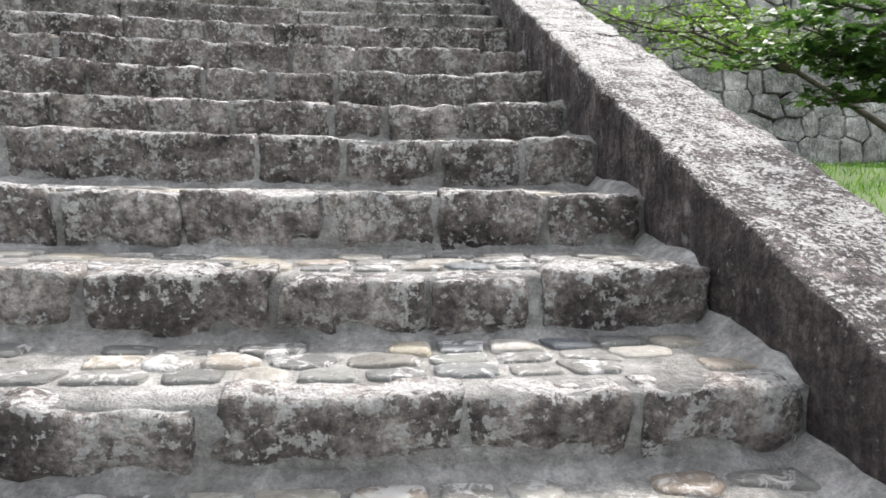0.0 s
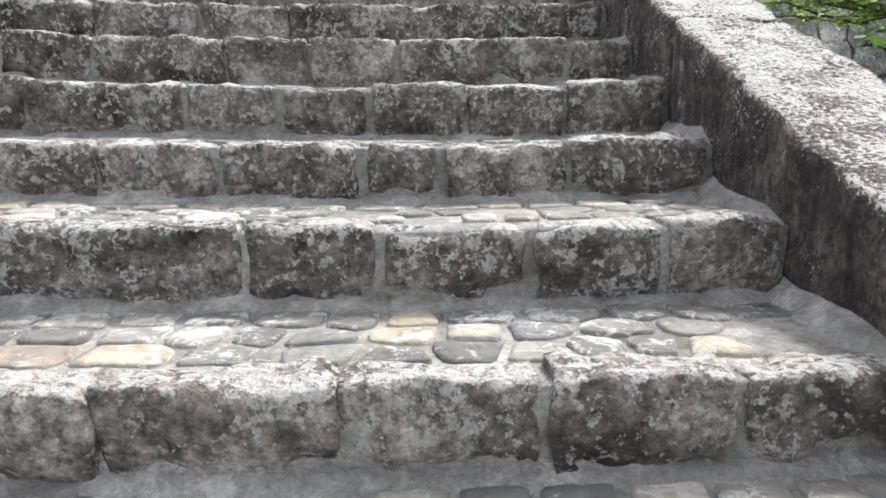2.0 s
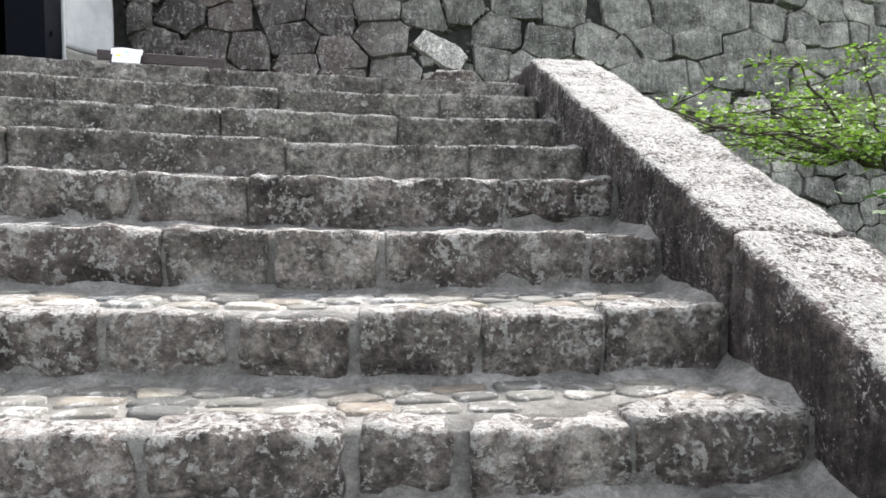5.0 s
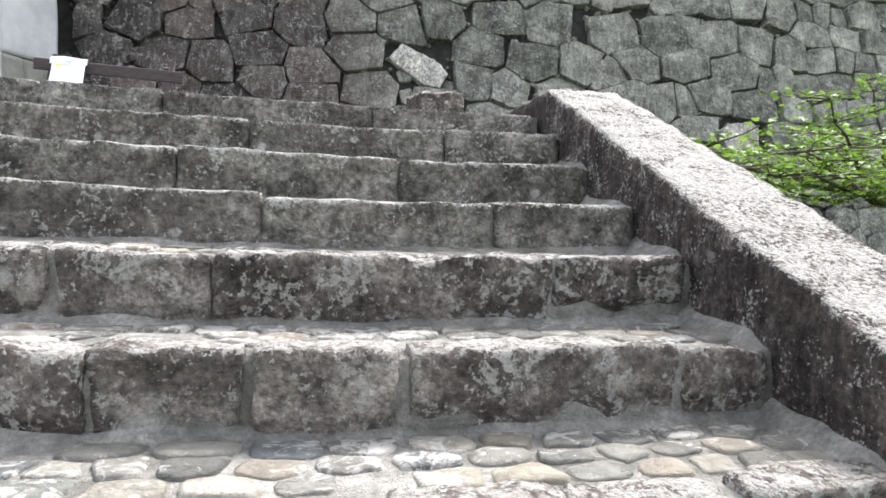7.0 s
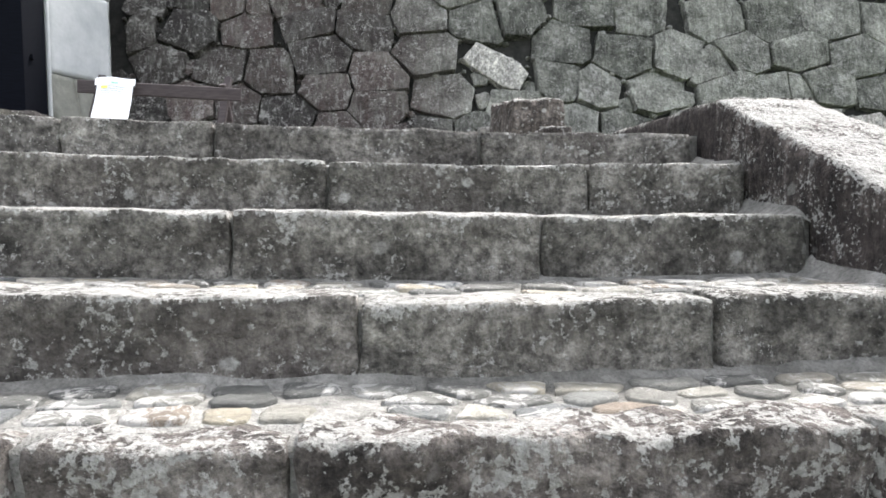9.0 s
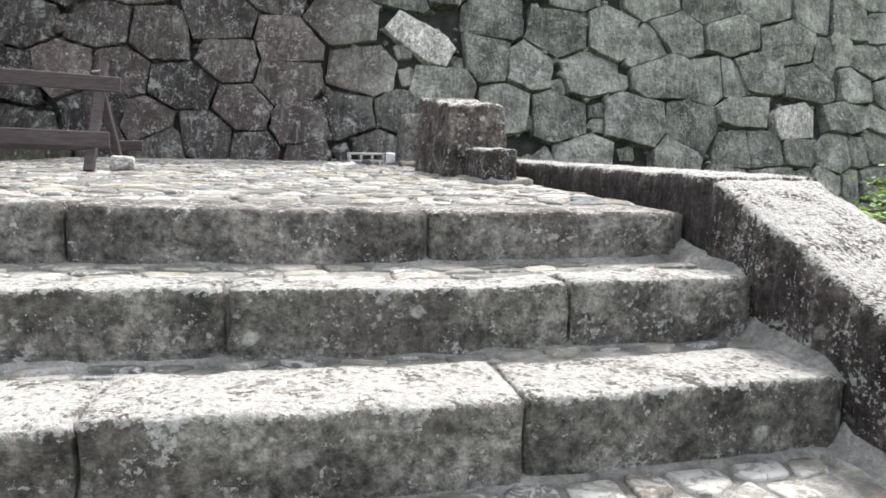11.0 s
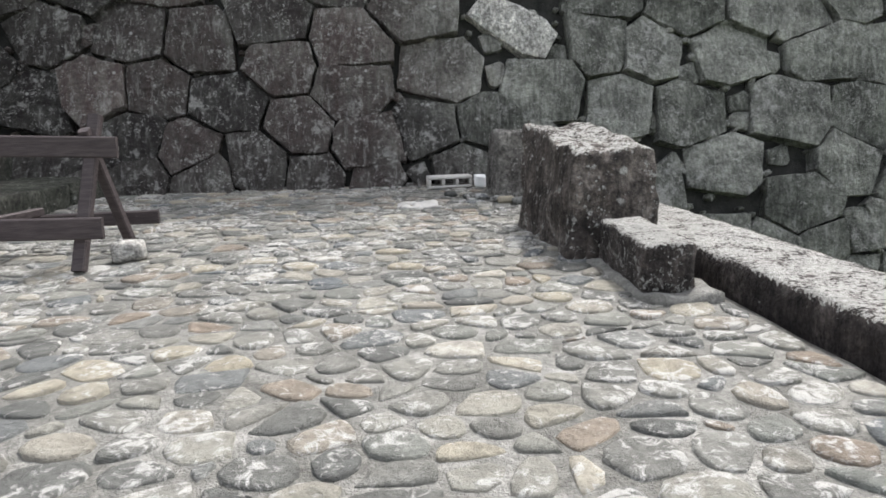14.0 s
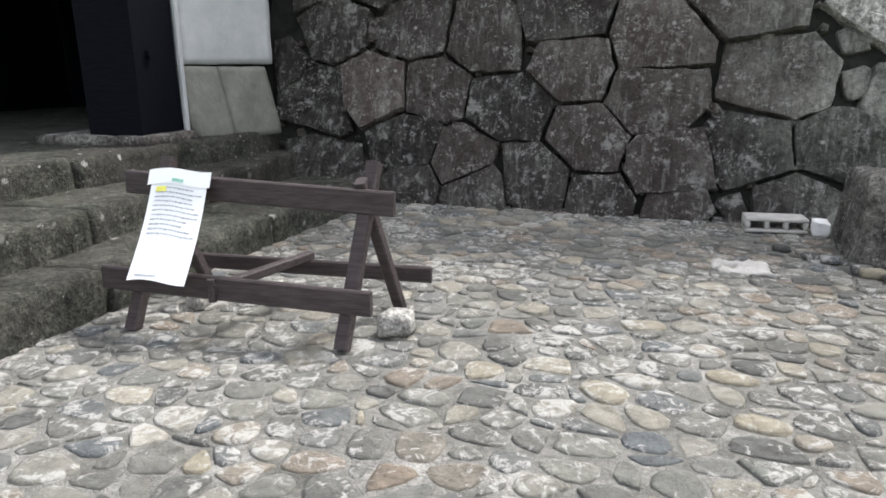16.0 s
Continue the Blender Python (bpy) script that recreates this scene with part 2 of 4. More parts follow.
BLADE = leaf_mat("grass_blade", (0.06, 0.14, 0.015), (0.1, 0.21, 0.025), (0.17, 0.3, 0.05))
WHITE = plain("white_cloth", (0.7, 0.7, 0.69), (0.82, 0.82, 0.8), 12.0)


# ---- mesh helpers ----
def mesh_of(name, verts, faces, material, smooth=True):
    me = bpy.data.meshes.new(name)
    me.from_pydata([tuple(v) for v in verts], [], faces)
    me.materials.append(material)
    if smooth:
        me.polygons.foreach_set("use_smooth", [True] * len(me.polygons))
    me.update()
    return me


def put_part(name, data, parent=None, label=""):
    ob = new(name, data)
    if parent is not None:
        ob.parent = parent
    return tagged(ob, label)


def wobble(p, amp, scale, seed):
    q = Vector((p[0] * scale + seed * 7.3, p[1] * scale - seed * 3.1, p[2] * scale + seed * 1.7))
    n = noise.noise_vector(q) + 0.5 * noise.noise_vector(q * 2.3)
    return Vector(p) + n * amp


def rough_box(x0, x1, y0, y1, z0, z1, cell=0.05, r=0.02, amp=0.008, seed=0.0, scale=6.0, shape=None):
    """Rounded, uneven block: vertices and faces. shape: a last move of each vertex."""
    lo, hi = Vector((x0, y0, z0)), Vector((x1, y1, z1))
    n = [max(2, min(90, round((hi[i] - lo[i]) / cell))) for i in range(3)]
    ids, verts, faces = {}, [], []

    def vid(i, j, k):
        if (i, j, k) not in ids:
            p = Vector((lo[0] + (hi[0] - lo[0]) * i / n[0], lo[1] + (hi[1] - lo[1]) * j / n[1], lo[2] + (hi[2] - lo[2]) * k / n[2]))
            c = Vector([min(max(p[a], lo[a] + r), hi[a] - r) for a in range(3)])
            if (p - c).length > 1e-6:
                p = c + (p - c).normalized() * r
            p = wobble(p, amp, scale, seed)
            if shape:
                p = Vector(shape(p))
            ids[i, j, k] = len(verts)
            verts.append(p)
        return ids[i, j, k]

    for a, b, c in ((0, 1, 2), (1, 2, 0), (2, 0, 1)):
        for s in (0, n[c]):
            for i in range(n[a]):
                for j in range(n[b]):
                    quad = []
                    for di, dj in ((0, 0), (1, 0), (1, 1), (0, 1)):
                        key = [0, 0, 0]
                        key[a], key[b], key[c] = i + di, j + dj, s
                        quad.append(vid(*key))
                    faces.append(quad if s else quad[::-1])
    return verts, faces


def block(name, material, parent=None, label="", **kw):
    v, f = rough_box(**kw)
    return put_part(name, mesh_of(name, v, f, material), parent, label)


def bar(a, b, w, d, side=(0, 0, 1), bevel=0.006):
    """A squared timber from a to b, w across side, d along it: vertices and faces."""
    a, b = Vector(a), Vector(b)
    u = (b - a).normalized()
    s = Vector(side)
    s = (s - u * s.dot(u)).normalized()
    t = u.cross(s)
    prof = []
    for sx, sy in ((-1, -1), (1, -1), (1, 1), (-1, 1)):
        x, y = sx * w / 2, sy * d / 2
        one, two = (x - sx * bevel, y), (x, y - sy * bevel)
        prof += [one, two] if sx * sy < 0 else [two, one]
    verts = [p + t * x + s * y for p in (a, b) for x, y in prof]
    k = len(prof)
    faces = [[i, (i + 1) % k, k + (i + 1) % k, k + i] for i in range(k)] + [list(range(k))[::-1], list(range(k, 2 * k))]
    return verts, faces


def timber(name, a, b, w, d, material, parent=None, side=(0, 0, 1), label=""):
    v, f = bar(a, b, w, d, side)
    return put_part(name, mesh_of(name, v, f, material, False), parent, label)


def clip(poly, n, c):
    """The part of a polygon with n . p <= c."""
    out = []
    for i, p in enumerate(poly):
        q = poly[(i + 1) % len(poly)]
        dp, dq = n[0] * p[0] + n[1] * p[1] - c, n[0] * q[0] + n[1] * q[1] - c
        if dp <= 0:
            out.append(p)
        if dp * dq < 0:
            s = dp / (dp - dq)
            out.append((p[0] + (q[0] - p[0]) * s, p[1] + (q[1] - p[1]) * s))
    return out


def cell_polygons(seeds, weights, gap, bounds, reach=1.0, squash=1.0):
    """Stones that fill a sheet: the cells round the seeds, apart by gap, corners cut."""
    pts = np.array(seeds, float) * (1.0, squash)
    w = np.array(weights, float)
    x0, x1, y0, y1 = bounds
    polys = []
    for i, p in enumerate(pts):
        d2 = ((pts - p) ** 2).sum(1)
        near = np.argsort(d2)[1:23]
        poly = [(p[0] - reach, p[1] - reach), (p[0] + reach, p[1] - reach), (p[0] + reach, p[1] + reach), (p[0] - reach, p[1] + reach)]
        for n, c in (((1, 0), x1), ((-1, 0), -x0), ((0, 1), y1 * squash), ((0, -1), -y0 * squash)):
            poly = clip(poly, n, c)
        for j in near:
            if len(poly) < 3:
                break
            n = pts[j] - p
            ln = math.sqrt(d2[j]) + 1e-9
            c = (pts[j] @ pts[j] - p @ p - w[j] + w[i]) / (2 * ln) - gap / 2
            poly = clip(poly, (n[0] / ln, n[1] / ln), c)
        polys.append([(x, y / squash) for x, y in poly] if len(poly) >= 3 else None)
    return polys


def soften(poly, cut=0.22, times=1):
    for _ in range(times):
        out = []
        for i, p in enumerate(poly):
            q = poly[(i + 1) % len(poly)]
            if math.hypot(q[0] - p[0], q[1] - p[1]) < 0.012:
                out.append(((p[0] + q[0]) / 2, (p[1] + q[1]) / 2))
                continue
            for s in (cut, 1 - cut):
                out.append((p[0] + (q[0] - p[0]) * s, p[1] + (q[1] - p[1]) * s))
        poly = out
    return poly


def ragged(poly, rng, step, amp):
    """The outline cut into short lengths and roughened."""
    out = []
    for i, p in enumerate(poly):
        q = poly[(i + 1) % len(poly)]
        n = max(1, round(math.hypot(q[0] - p[0], q[1] - p[1]) / step))
        out += [(p[0] + (q[0] - p[0]) * j / n + rng.uniform(-amp, amp), p[1] + (q[1] - p[1]) * j / n + rng.uniform(-amp, amp)) for j in range(n)]
    return out


def domed(poly, rings, place, rng, tilt=0.0, rough=0.0):
    """A stone over a flat outline. rings: (scale, height); place(u, v, d) maps to the world."""
    cx, cy = sum(p[0] for p in poly) / len(poly), sum(p[1] for p in poly) / len(poly)
    tx, ty = rng.uniform(-tilt, tilt), rng.uniform(-tilt, tilt)
    verts, faces, k = [], [], len(poly)
    for s, h in rings:
        for x, y in poly:
            u, v = (x - cx) * s, (y - cy) * s
            d = h + (tx * u + ty * v + rng.uniform(-rough, rough)) * (1 if h > 0 else 0)
            verts.append(place(cx + u, cy + v, d))
    verts.append(place(cx, cy, rings[-1][1] + rng.uniform(0, rough)))
    for r in range(len(rings) - 1):
        for i in range(k):
            faces.append([r * k + i, r * k + (i + 1) % k, (r + 1) * k + (i + 1) % k, (r + 1) * k + i])
    top = (len(rings) - 1) * k
    faces += [[top + i, top + (i + 1) % k, len(verts) - 1] for i in range(k)]
    return verts, faces


def joined(sets):
    verts, faces = [], []
    for v, f in sets:
        o = len(verts)
        verts += v
        faces += [[i + o for i in q] for q in f]
    return verts, faces


def sheet(name, x0, x1, y0, y1, cell, height, material, kind="structure", label="", category=""):
    nx, ny = max(1, round((x1 - x0) / cell)), max(1, round((y1 - y0) / cell))
    verts = [(x0 + (x1 - x0) * i / nx, y0 + (y1 - y0) * j / ny, height(x0 + (x1 - x0) * i / nx, y0 + (y1 - y0) * j / ny)) for j in range(ny + 1) for i in range(nx + 1)]
    faces = [[j * (nx + 1) + i, j * (nx + 1) + i + 1, (j + 1) * (nx + 1) + i + 1, (j + 1) * (nx + 1) + i] for j in range(ny) for i in range(nx)]
    return tagged(new(name, mesh_of(name, verts, faces, material)), label, category, "", kind)


# ---- plan ----
RIGHT = 0.892          # inner face of the parapet
LEFT = -3.5            # far end of the steps
NOSE = {0: (1.66, 0.935), 1: (2.10, 1.118), 2: (2.58, 1.311), 3: (3.04, 1.483), 4: (3.42, 1.669), 5: (3.85, 1.856),
        6: (4.27, 2.054), 7: (4.65, 2.225), 8: (5.11, 2.408), 9: (5.48, 2.58), 10: (5.87, 2.74)}
for k in range(-1, -5, -1):
    NOSE[k] = (NOSE[k + 1][0] - 0.43, NOSE[k + 1][1] - 0.165)
# joints between the blocks of each step, as far as they can be told
JOINTS = {-1: (-0.31, 0.18, 0.53), 0: (-0.69, -0.24, 0.14, 0.43), 1: (-0.92, -0.58, -0.16, 0.21, 0.56), 2: (-1.32, -0.43, -0.1, 0.27, 0.59), 3: (-1.35, -0.96, -0.59, -0.16, 0.08, 0.45),
          4: (-0.8, -0.47, -0.16, 0.17, 0.53), 5: (-0.77, -0.43, -0.07, 0.63), 6: (-0.98, -0.57, 0.43), 7: (-0.47, 0.34), 8: (-0.83, 0.05), 9: (-0.59, 0.31), 10: (-1.6, -1.04, -0.01)}
BASE_Y = 10.65         # foot of the castle wall
LOW = NOSE[-4][1] - 0.17


def floor_z(y):
    return 2.74 + 0.0115 * (y - 5.87)


def lift(x):
    """The steps rise a little towards their far end."""
    return 0.024 * min(2.4, max(0.0, -x)) ** 1.3


def floor_h(x, y):
    return floor_z(y) + lift(x) * max(0.0, 1 - (y - 5.87) / 1.6)


def ground_z(x, y):
    s = min(1.0, max(0.0, (y + 1.0) / 9.5))
    far = min(1.0, max(0.0, (abs(x - 4) - 14) / 30))
    h = LOW - 0.02 + (1.22 - LOW) * s * (1 - far)
    if x > 1.6:
        h += 0.05 * noise.noise(Vector((x * 0.8, y * 0.8, 0)))
    return h


# ---- ground ----
sheet("ground", -16, 26, -14, 14, 0.5, ground_z, GRASS, label="grassy ground beside the stone stairs", category="ground")
far = []
for x0, x1, y0, y1 in ((-600, 600, -600, -14), (-600, 600, 14, 600), (-600, -16, -14, 14), (26, 600, -14, 14)):
    far.append(([(x0, y0, LOW - 0.05), (x1, y0, LOW - 0.05), (x1, y1, LOW - 0.05), (x0, y1, LOW - 0.05)], [[0, 1, 2, 3]]))
tagged(new("ground_far", mesh_of("ground_far", *joined(far), GRASS)), "grassy ground reaching the horizon", "ground", "", "structure")


# ---- stairs ----
def fillet(k, y, nxt, z):
    """Mortar smeared against the foot of the next riser and against the parapet."""
    sets = []
    nx = 150
    wide = 0.45 if k >= 7 else 1.0
    verts = []
    for i in range(nx + 1):
        x = LEFT + (RIGHT - LEFT) * i / nx
        up = z + lift(x)
        n = 0.5 + 0.5 * noise.noise(Vector((x * 5.0, k * 4.1, 0.5))) + 0.45 * noise.noise(Vector((x * 16.0, k * 4.1, 3.5)))
        verts += [(x, nxt - wide * (0.025 + 0.04 * n), up - 0.02), (x, nxt - wide * (0.012 + 0.014 * n), up - 0.008), (x, nxt + 0.004, up - 0.004 + wide * 0.022 * n), (x, nxt + 0.035, up + wide * (0.004 + 0.04 * n))]
    sets.append((verts, [[i * 4 + j, (i + 1) * 4 + j, (i + 1) * 4 + j + 1, i * 4 + j + 1] for i in range(nx) for j in range(3)]))
    ny = 24
    verts = []
    for i in range(ny + 1):
        s = i / ny
        yy = y + 0.02 + (nxt - y) * s
        n = 0.5 + 0.5 * noise.noise(Vector((yy * 6.0, k * 2.7, 9.5)))
        h = -0.035 + 0.05 * min(1.0, s * 5) + 0.035 * s * s + 0.025 * n * min(1.0, s * 4)
        verts += [(RIGHT - 0.055 - 0.045 * n, yy, z - 0.022), (RIGHT - 0.04, yy, z - 0.012 + h * 0.3), (RIGHT - 0.018, yy, z + h * 0.55), (RIGHT + 0.012, yy, z + h)]
    sets.append((verts, [[i * 4 + j, i * 4 + j + 1, (i + 1) * 4 + j + 1, (i + 1) * 4 + j] for i in range(ny) for j in range(3)]))
    return joined(sets)


def build_step(k, rng):
    y, z = NOSE[k]
    below = NOSE[k - 1][1] if k - 1 in NOSE else LOW
    step = tagged(new("stone_step"), "worn stone step with lichened blocks and pebbled mortar tread", "step", "flight of stone steps", "structure")
    long = k >= 7
    depth = {7: 0.17, 8: 0.27, 9: 0.14, 10: 0.26}.get(k, 0.12)
    # ends of the blocks: the known joints, and others of the same size beyond them
    cuts = [c for c in JOINTS.get(k, ())] + [RIGHT + 0.01]
    while cuts[0] > LEFT:
        cuts.insert(0, cuts[0] - (rng.uniform(0.95, 1.7) if long else rng.uniform(0.28, 0.55)))
    cuts[0] = max(cuts[0], LEFT - 0.1)
    for i, (x, x1) in enumerate(zip(cuts, cuts[1:])):
        gap = 0.008 if long else rng.choice((0.008, 0.02, 0.032))
        if x1 > RIGHT:
            gap = 0.03
        dz, dy = (rng.uniform(-0.006, 0.006), rng.uniform(-0.008, 0.008)) if long else (rng.uniform(-0.018, 0.008), rng.uniform(-0.016, 0.008))
        notch = 0.09 if k == 6 and x1 > RIGHT else 0.022

        def undercut(p):
            """Worn foot of a block: its lower front edge falls back unevenly."""
            s = (z - p[2]) / (z - below)
            n = 0.5 + 0.5 * noise.noise(Vector((p[0] * 7.0, k * 3.0, 1.0)))
            back = notch * max(0.0, min(1.0, (s - 0.45 - 0.5 * (1 - n)) * 4)) if not long and p[1] < y + 0.06 else 0.0
            return (p[0], p[1] + back, p[2] + lift(p[0]))

        block("block", SLAB if k == 10 else LONGSTEP if long else STEP, step, shape=undercut, x0=x, x1=x1 - gap, y0=y + dy, y1=y + depth, z0=below - 0.05, z1=z + dz, cell=0.028,
              r=0.012 if long else 0.015, amp=0.009 if long else 0.018, seed=k * 31.7 + i * 1.37, scale=8.0 if long else 9.0)
    nxt = NOSE[k + 1][0] if k + 1 in NOSE else y + 0.5
    # mortar bed behind the blocks, and the core under it
    v, f = rough_box(LEFT - 0.05, RIGHT + 0.02, y + (0.03 if long else 0.016), nxt + 0.1, below - 0.1, z - 0.016, 0.12, 0.006, 0.003, k * 1.1, 6.0, lambda p: (p[0], p[1], p[2] + lift(p[0])))
    put_part("mortar_bed", mesh_of("mortar_bed", v, f, MORTAR), step)
    # flat pebbles pressed into the mortar
    y0, y1 = y + depth + 0.008, nxt - 0.012
    if k < 10:
        rows = 3 if y1 - y0 > 0.22 else 2
        pitch = (y1 - y0) / rows
        seeds, n = [], 0
        for r in range(rows):
            xx = LEFT + rng.uniform(0, 0.1)
            while xx < RIGHT - 0.04:
                seeds.append((xx, y0 + pitch * (r + 0.5) + rng.uniform(-0.018, 0.018)))
                xx += rng.uniform(0.1, 0.2)
        polys = cell_polygons(seeds, [rng.uniform(-0.0008, 0.0008) for _ in seeds], 0.02, (LEFT, RIGHT - 0.02, y0, y1), 0.1, 1.3)
        for poly in polys:
            if poly and n < 100 and rng.random() < (0.92 if poly[0][0] < RIGHT - 0.12 else 0.7):
                poly = ragged(poly, rng, 0.05, 0.006)
                h = rng.uniform(0.002, 0.009)
                top = z - 0.012
                v, f = domed(soften(poly, 0.25, 1), ((1.0, -0.02), (0.97, h * 0.5), (0.78, h)), lambda a, b, d: (a, b, top + d + lift(a)), rng, 0.04, 0.001)
                put_part("pebble", mesh_of("pebble", v, f, COB), step)
                n += 1
        put_part("mortar_fillet", mesh_of("mortar_fillet", *fillet(k, y, nxt, z), MORTAR), step)
    return step


def parapet_z(y):
    return min(0.885 + 0.426 * (y - 1.11), 2.866)


def build_parapet(rng):
    wall = tagged(new("parapet"), "sloping granite parapet with a white lichened top", "parapet", "", "structure")
    ends = [-1.6, -0.2, 3.45, 5.74]
    for i in range(len(ends) - 1):
        a, b = ends[i], ends[i + 1]

        def shape(p):
            top = parapet_z(p[1])
            return (p[0], p[1], p[2] * 1.0 + top)

        v, f = rough_box(RIGHT, RIGHT + 0.41, a, b - 0.006, -1.0, 0.0, 0.04, 0.016, 0.014, i * 3.3, 9.0, shape)
        put_part("coping_stone", mesh_of("coping_stone", v, f, GRANITE), wall)
    ends = [5.74, 8.9, 10.9]
    for i in range(2):
        v, f = rough_box(RIGHT + 0.045, RIGHT + 0.43, ends[i], ends[i + 1] - 0.006, 1.0, 2.864, 0.045, 0.02, 0.008, 20 + i * 3.3, 7.0)
        put_part("kerb_stone", mesh_of("kerb_stone", v, f, KERB), wall)
    v, f = rough_box(RIGHT + 0.05, RIGHT + 0.38, -1.6, 10.8, -0.9, 0.0, 0.3, 0.01, 0.0, 2.0, 6.0, lambda p: (p[0], p[1], p[2] + (parapet_z(p[1]) - 0.7 if p[2] > -0.5 else LOW)))
    put_part("core", mesh_of("core", v, f, JOINT), wall)
    return wall


# ---- castle wall ----
def wall_place(u, v, d):
    """A point of the battered wall: u along it, v up its face, d out of it."""
    s, c = math.sin(radians(16)), math.cos(radians(16))
    return (u, BASE_Y + 0.11 * max(0.0, 0.4 - u) + v * s - d * c, 2.80 + v * c + d * s)


def straightened(pts):
    """The outline without its hollows, its short edges merged: straight sides, sharp corners."""
    pts = sorted(pts)
    half = []
    for run in (pts, pts[::-1]):
        side = []
        for p in run:
            while len(side) > 1 and (side[-1][0] - side[-2][0]) * (p[1] - side[-2][1]) - (side[-1][1] - side[-2][1]) * (p[0] - side[-2][0]) <= 0:
                side.pop()
            side.append(p)
        half += side[:-1]
    while len(half) > 6:
        cost = [abs((half[i][0] - half[i - 1][0]) * (half[(i + 1) % len(half)][1] - half[i - 1][1]) - (half[i][1] - half[i - 1][1]) * (half[(i + 1) % len(half)][0] - half[i - 1][0])) for i in range(len(half))]
        half.pop(cost.index(min(cost)))
    return half


# where the larger stones sit: along the wall and up its face
FOOT_COURSE = ((-2.17, 0.44), (-1.65, 0.07), (-2.11, 0.1), (-0.7, 0.1), (-0.24, 0.05), (0.48, 0.11), (3.45, -0.36), (3.91, 0.02), (2.74, 0.09))
LOW_COURSE = ((-1.78, 0.35), (-1.14, 0.21), (-0.8, 0.46), (-0.3, 0.33), (0.24, 0.43), (0.74, 0.46), (2.52, 0.52), (3.41, 0.51), (4.12, 0.44))
MID_COURSE = ((-2.99, 0.82), (-2.5, 0.85), (-1.99, 0.86), (-1.39, 0.74), (-0.96, 1.04), (-0.37, 0.76), (0.37, 0.95), (1.22, 0.76), (1.87, 0.59), (2.91, 1.03), (4.39, 0.98), (5.1, 1.1), (5.79, 1.03))
HIGH_COURSE = ((-2.93, 1.35), (-2.16, 1.34), (-1.6, 1.25), (-1.01, 1.43), (-0.39, 1.21), (0.17, 1.49), (1.74, 1.16), (2.22, 1.1), (2.53, 1.45), (3.25, 1.5), (3.81, 1.01), (4.01, 1.56), (4.79, 1.58), (5.57, 1.55))
TOP_COURSE = ((-2.56, 1.81), (-1.89, 1.8), (-1.19, 1.87), (-0.49, 1.78), (0.11, 1.97), (0.79, 1.94), (1.33, 1.99), (1.82, 1.64), (2.11, 2.09), (2.82, 2.11), (3.76, 2.01), (4.54, 2.02), (5.34, 2.04), (5.97, 1.97))
WEDGES = ((-2.56, 1.36), (0.84, 0.91), (1.36, 1.07), (2.53, 0.87), (3.3, 0.97), (2.21, 0.45), (2.97, 0.6), (2.96, 0.45), (3.29, 0.12), (2.3, 0.08), (0.15, 0.08), (0.82, 1.2))
ASKEW = ((0.99, 1.31, 0.54, 0.26, -31), (5.52, 0.52, 0.46, 0.32, 12))


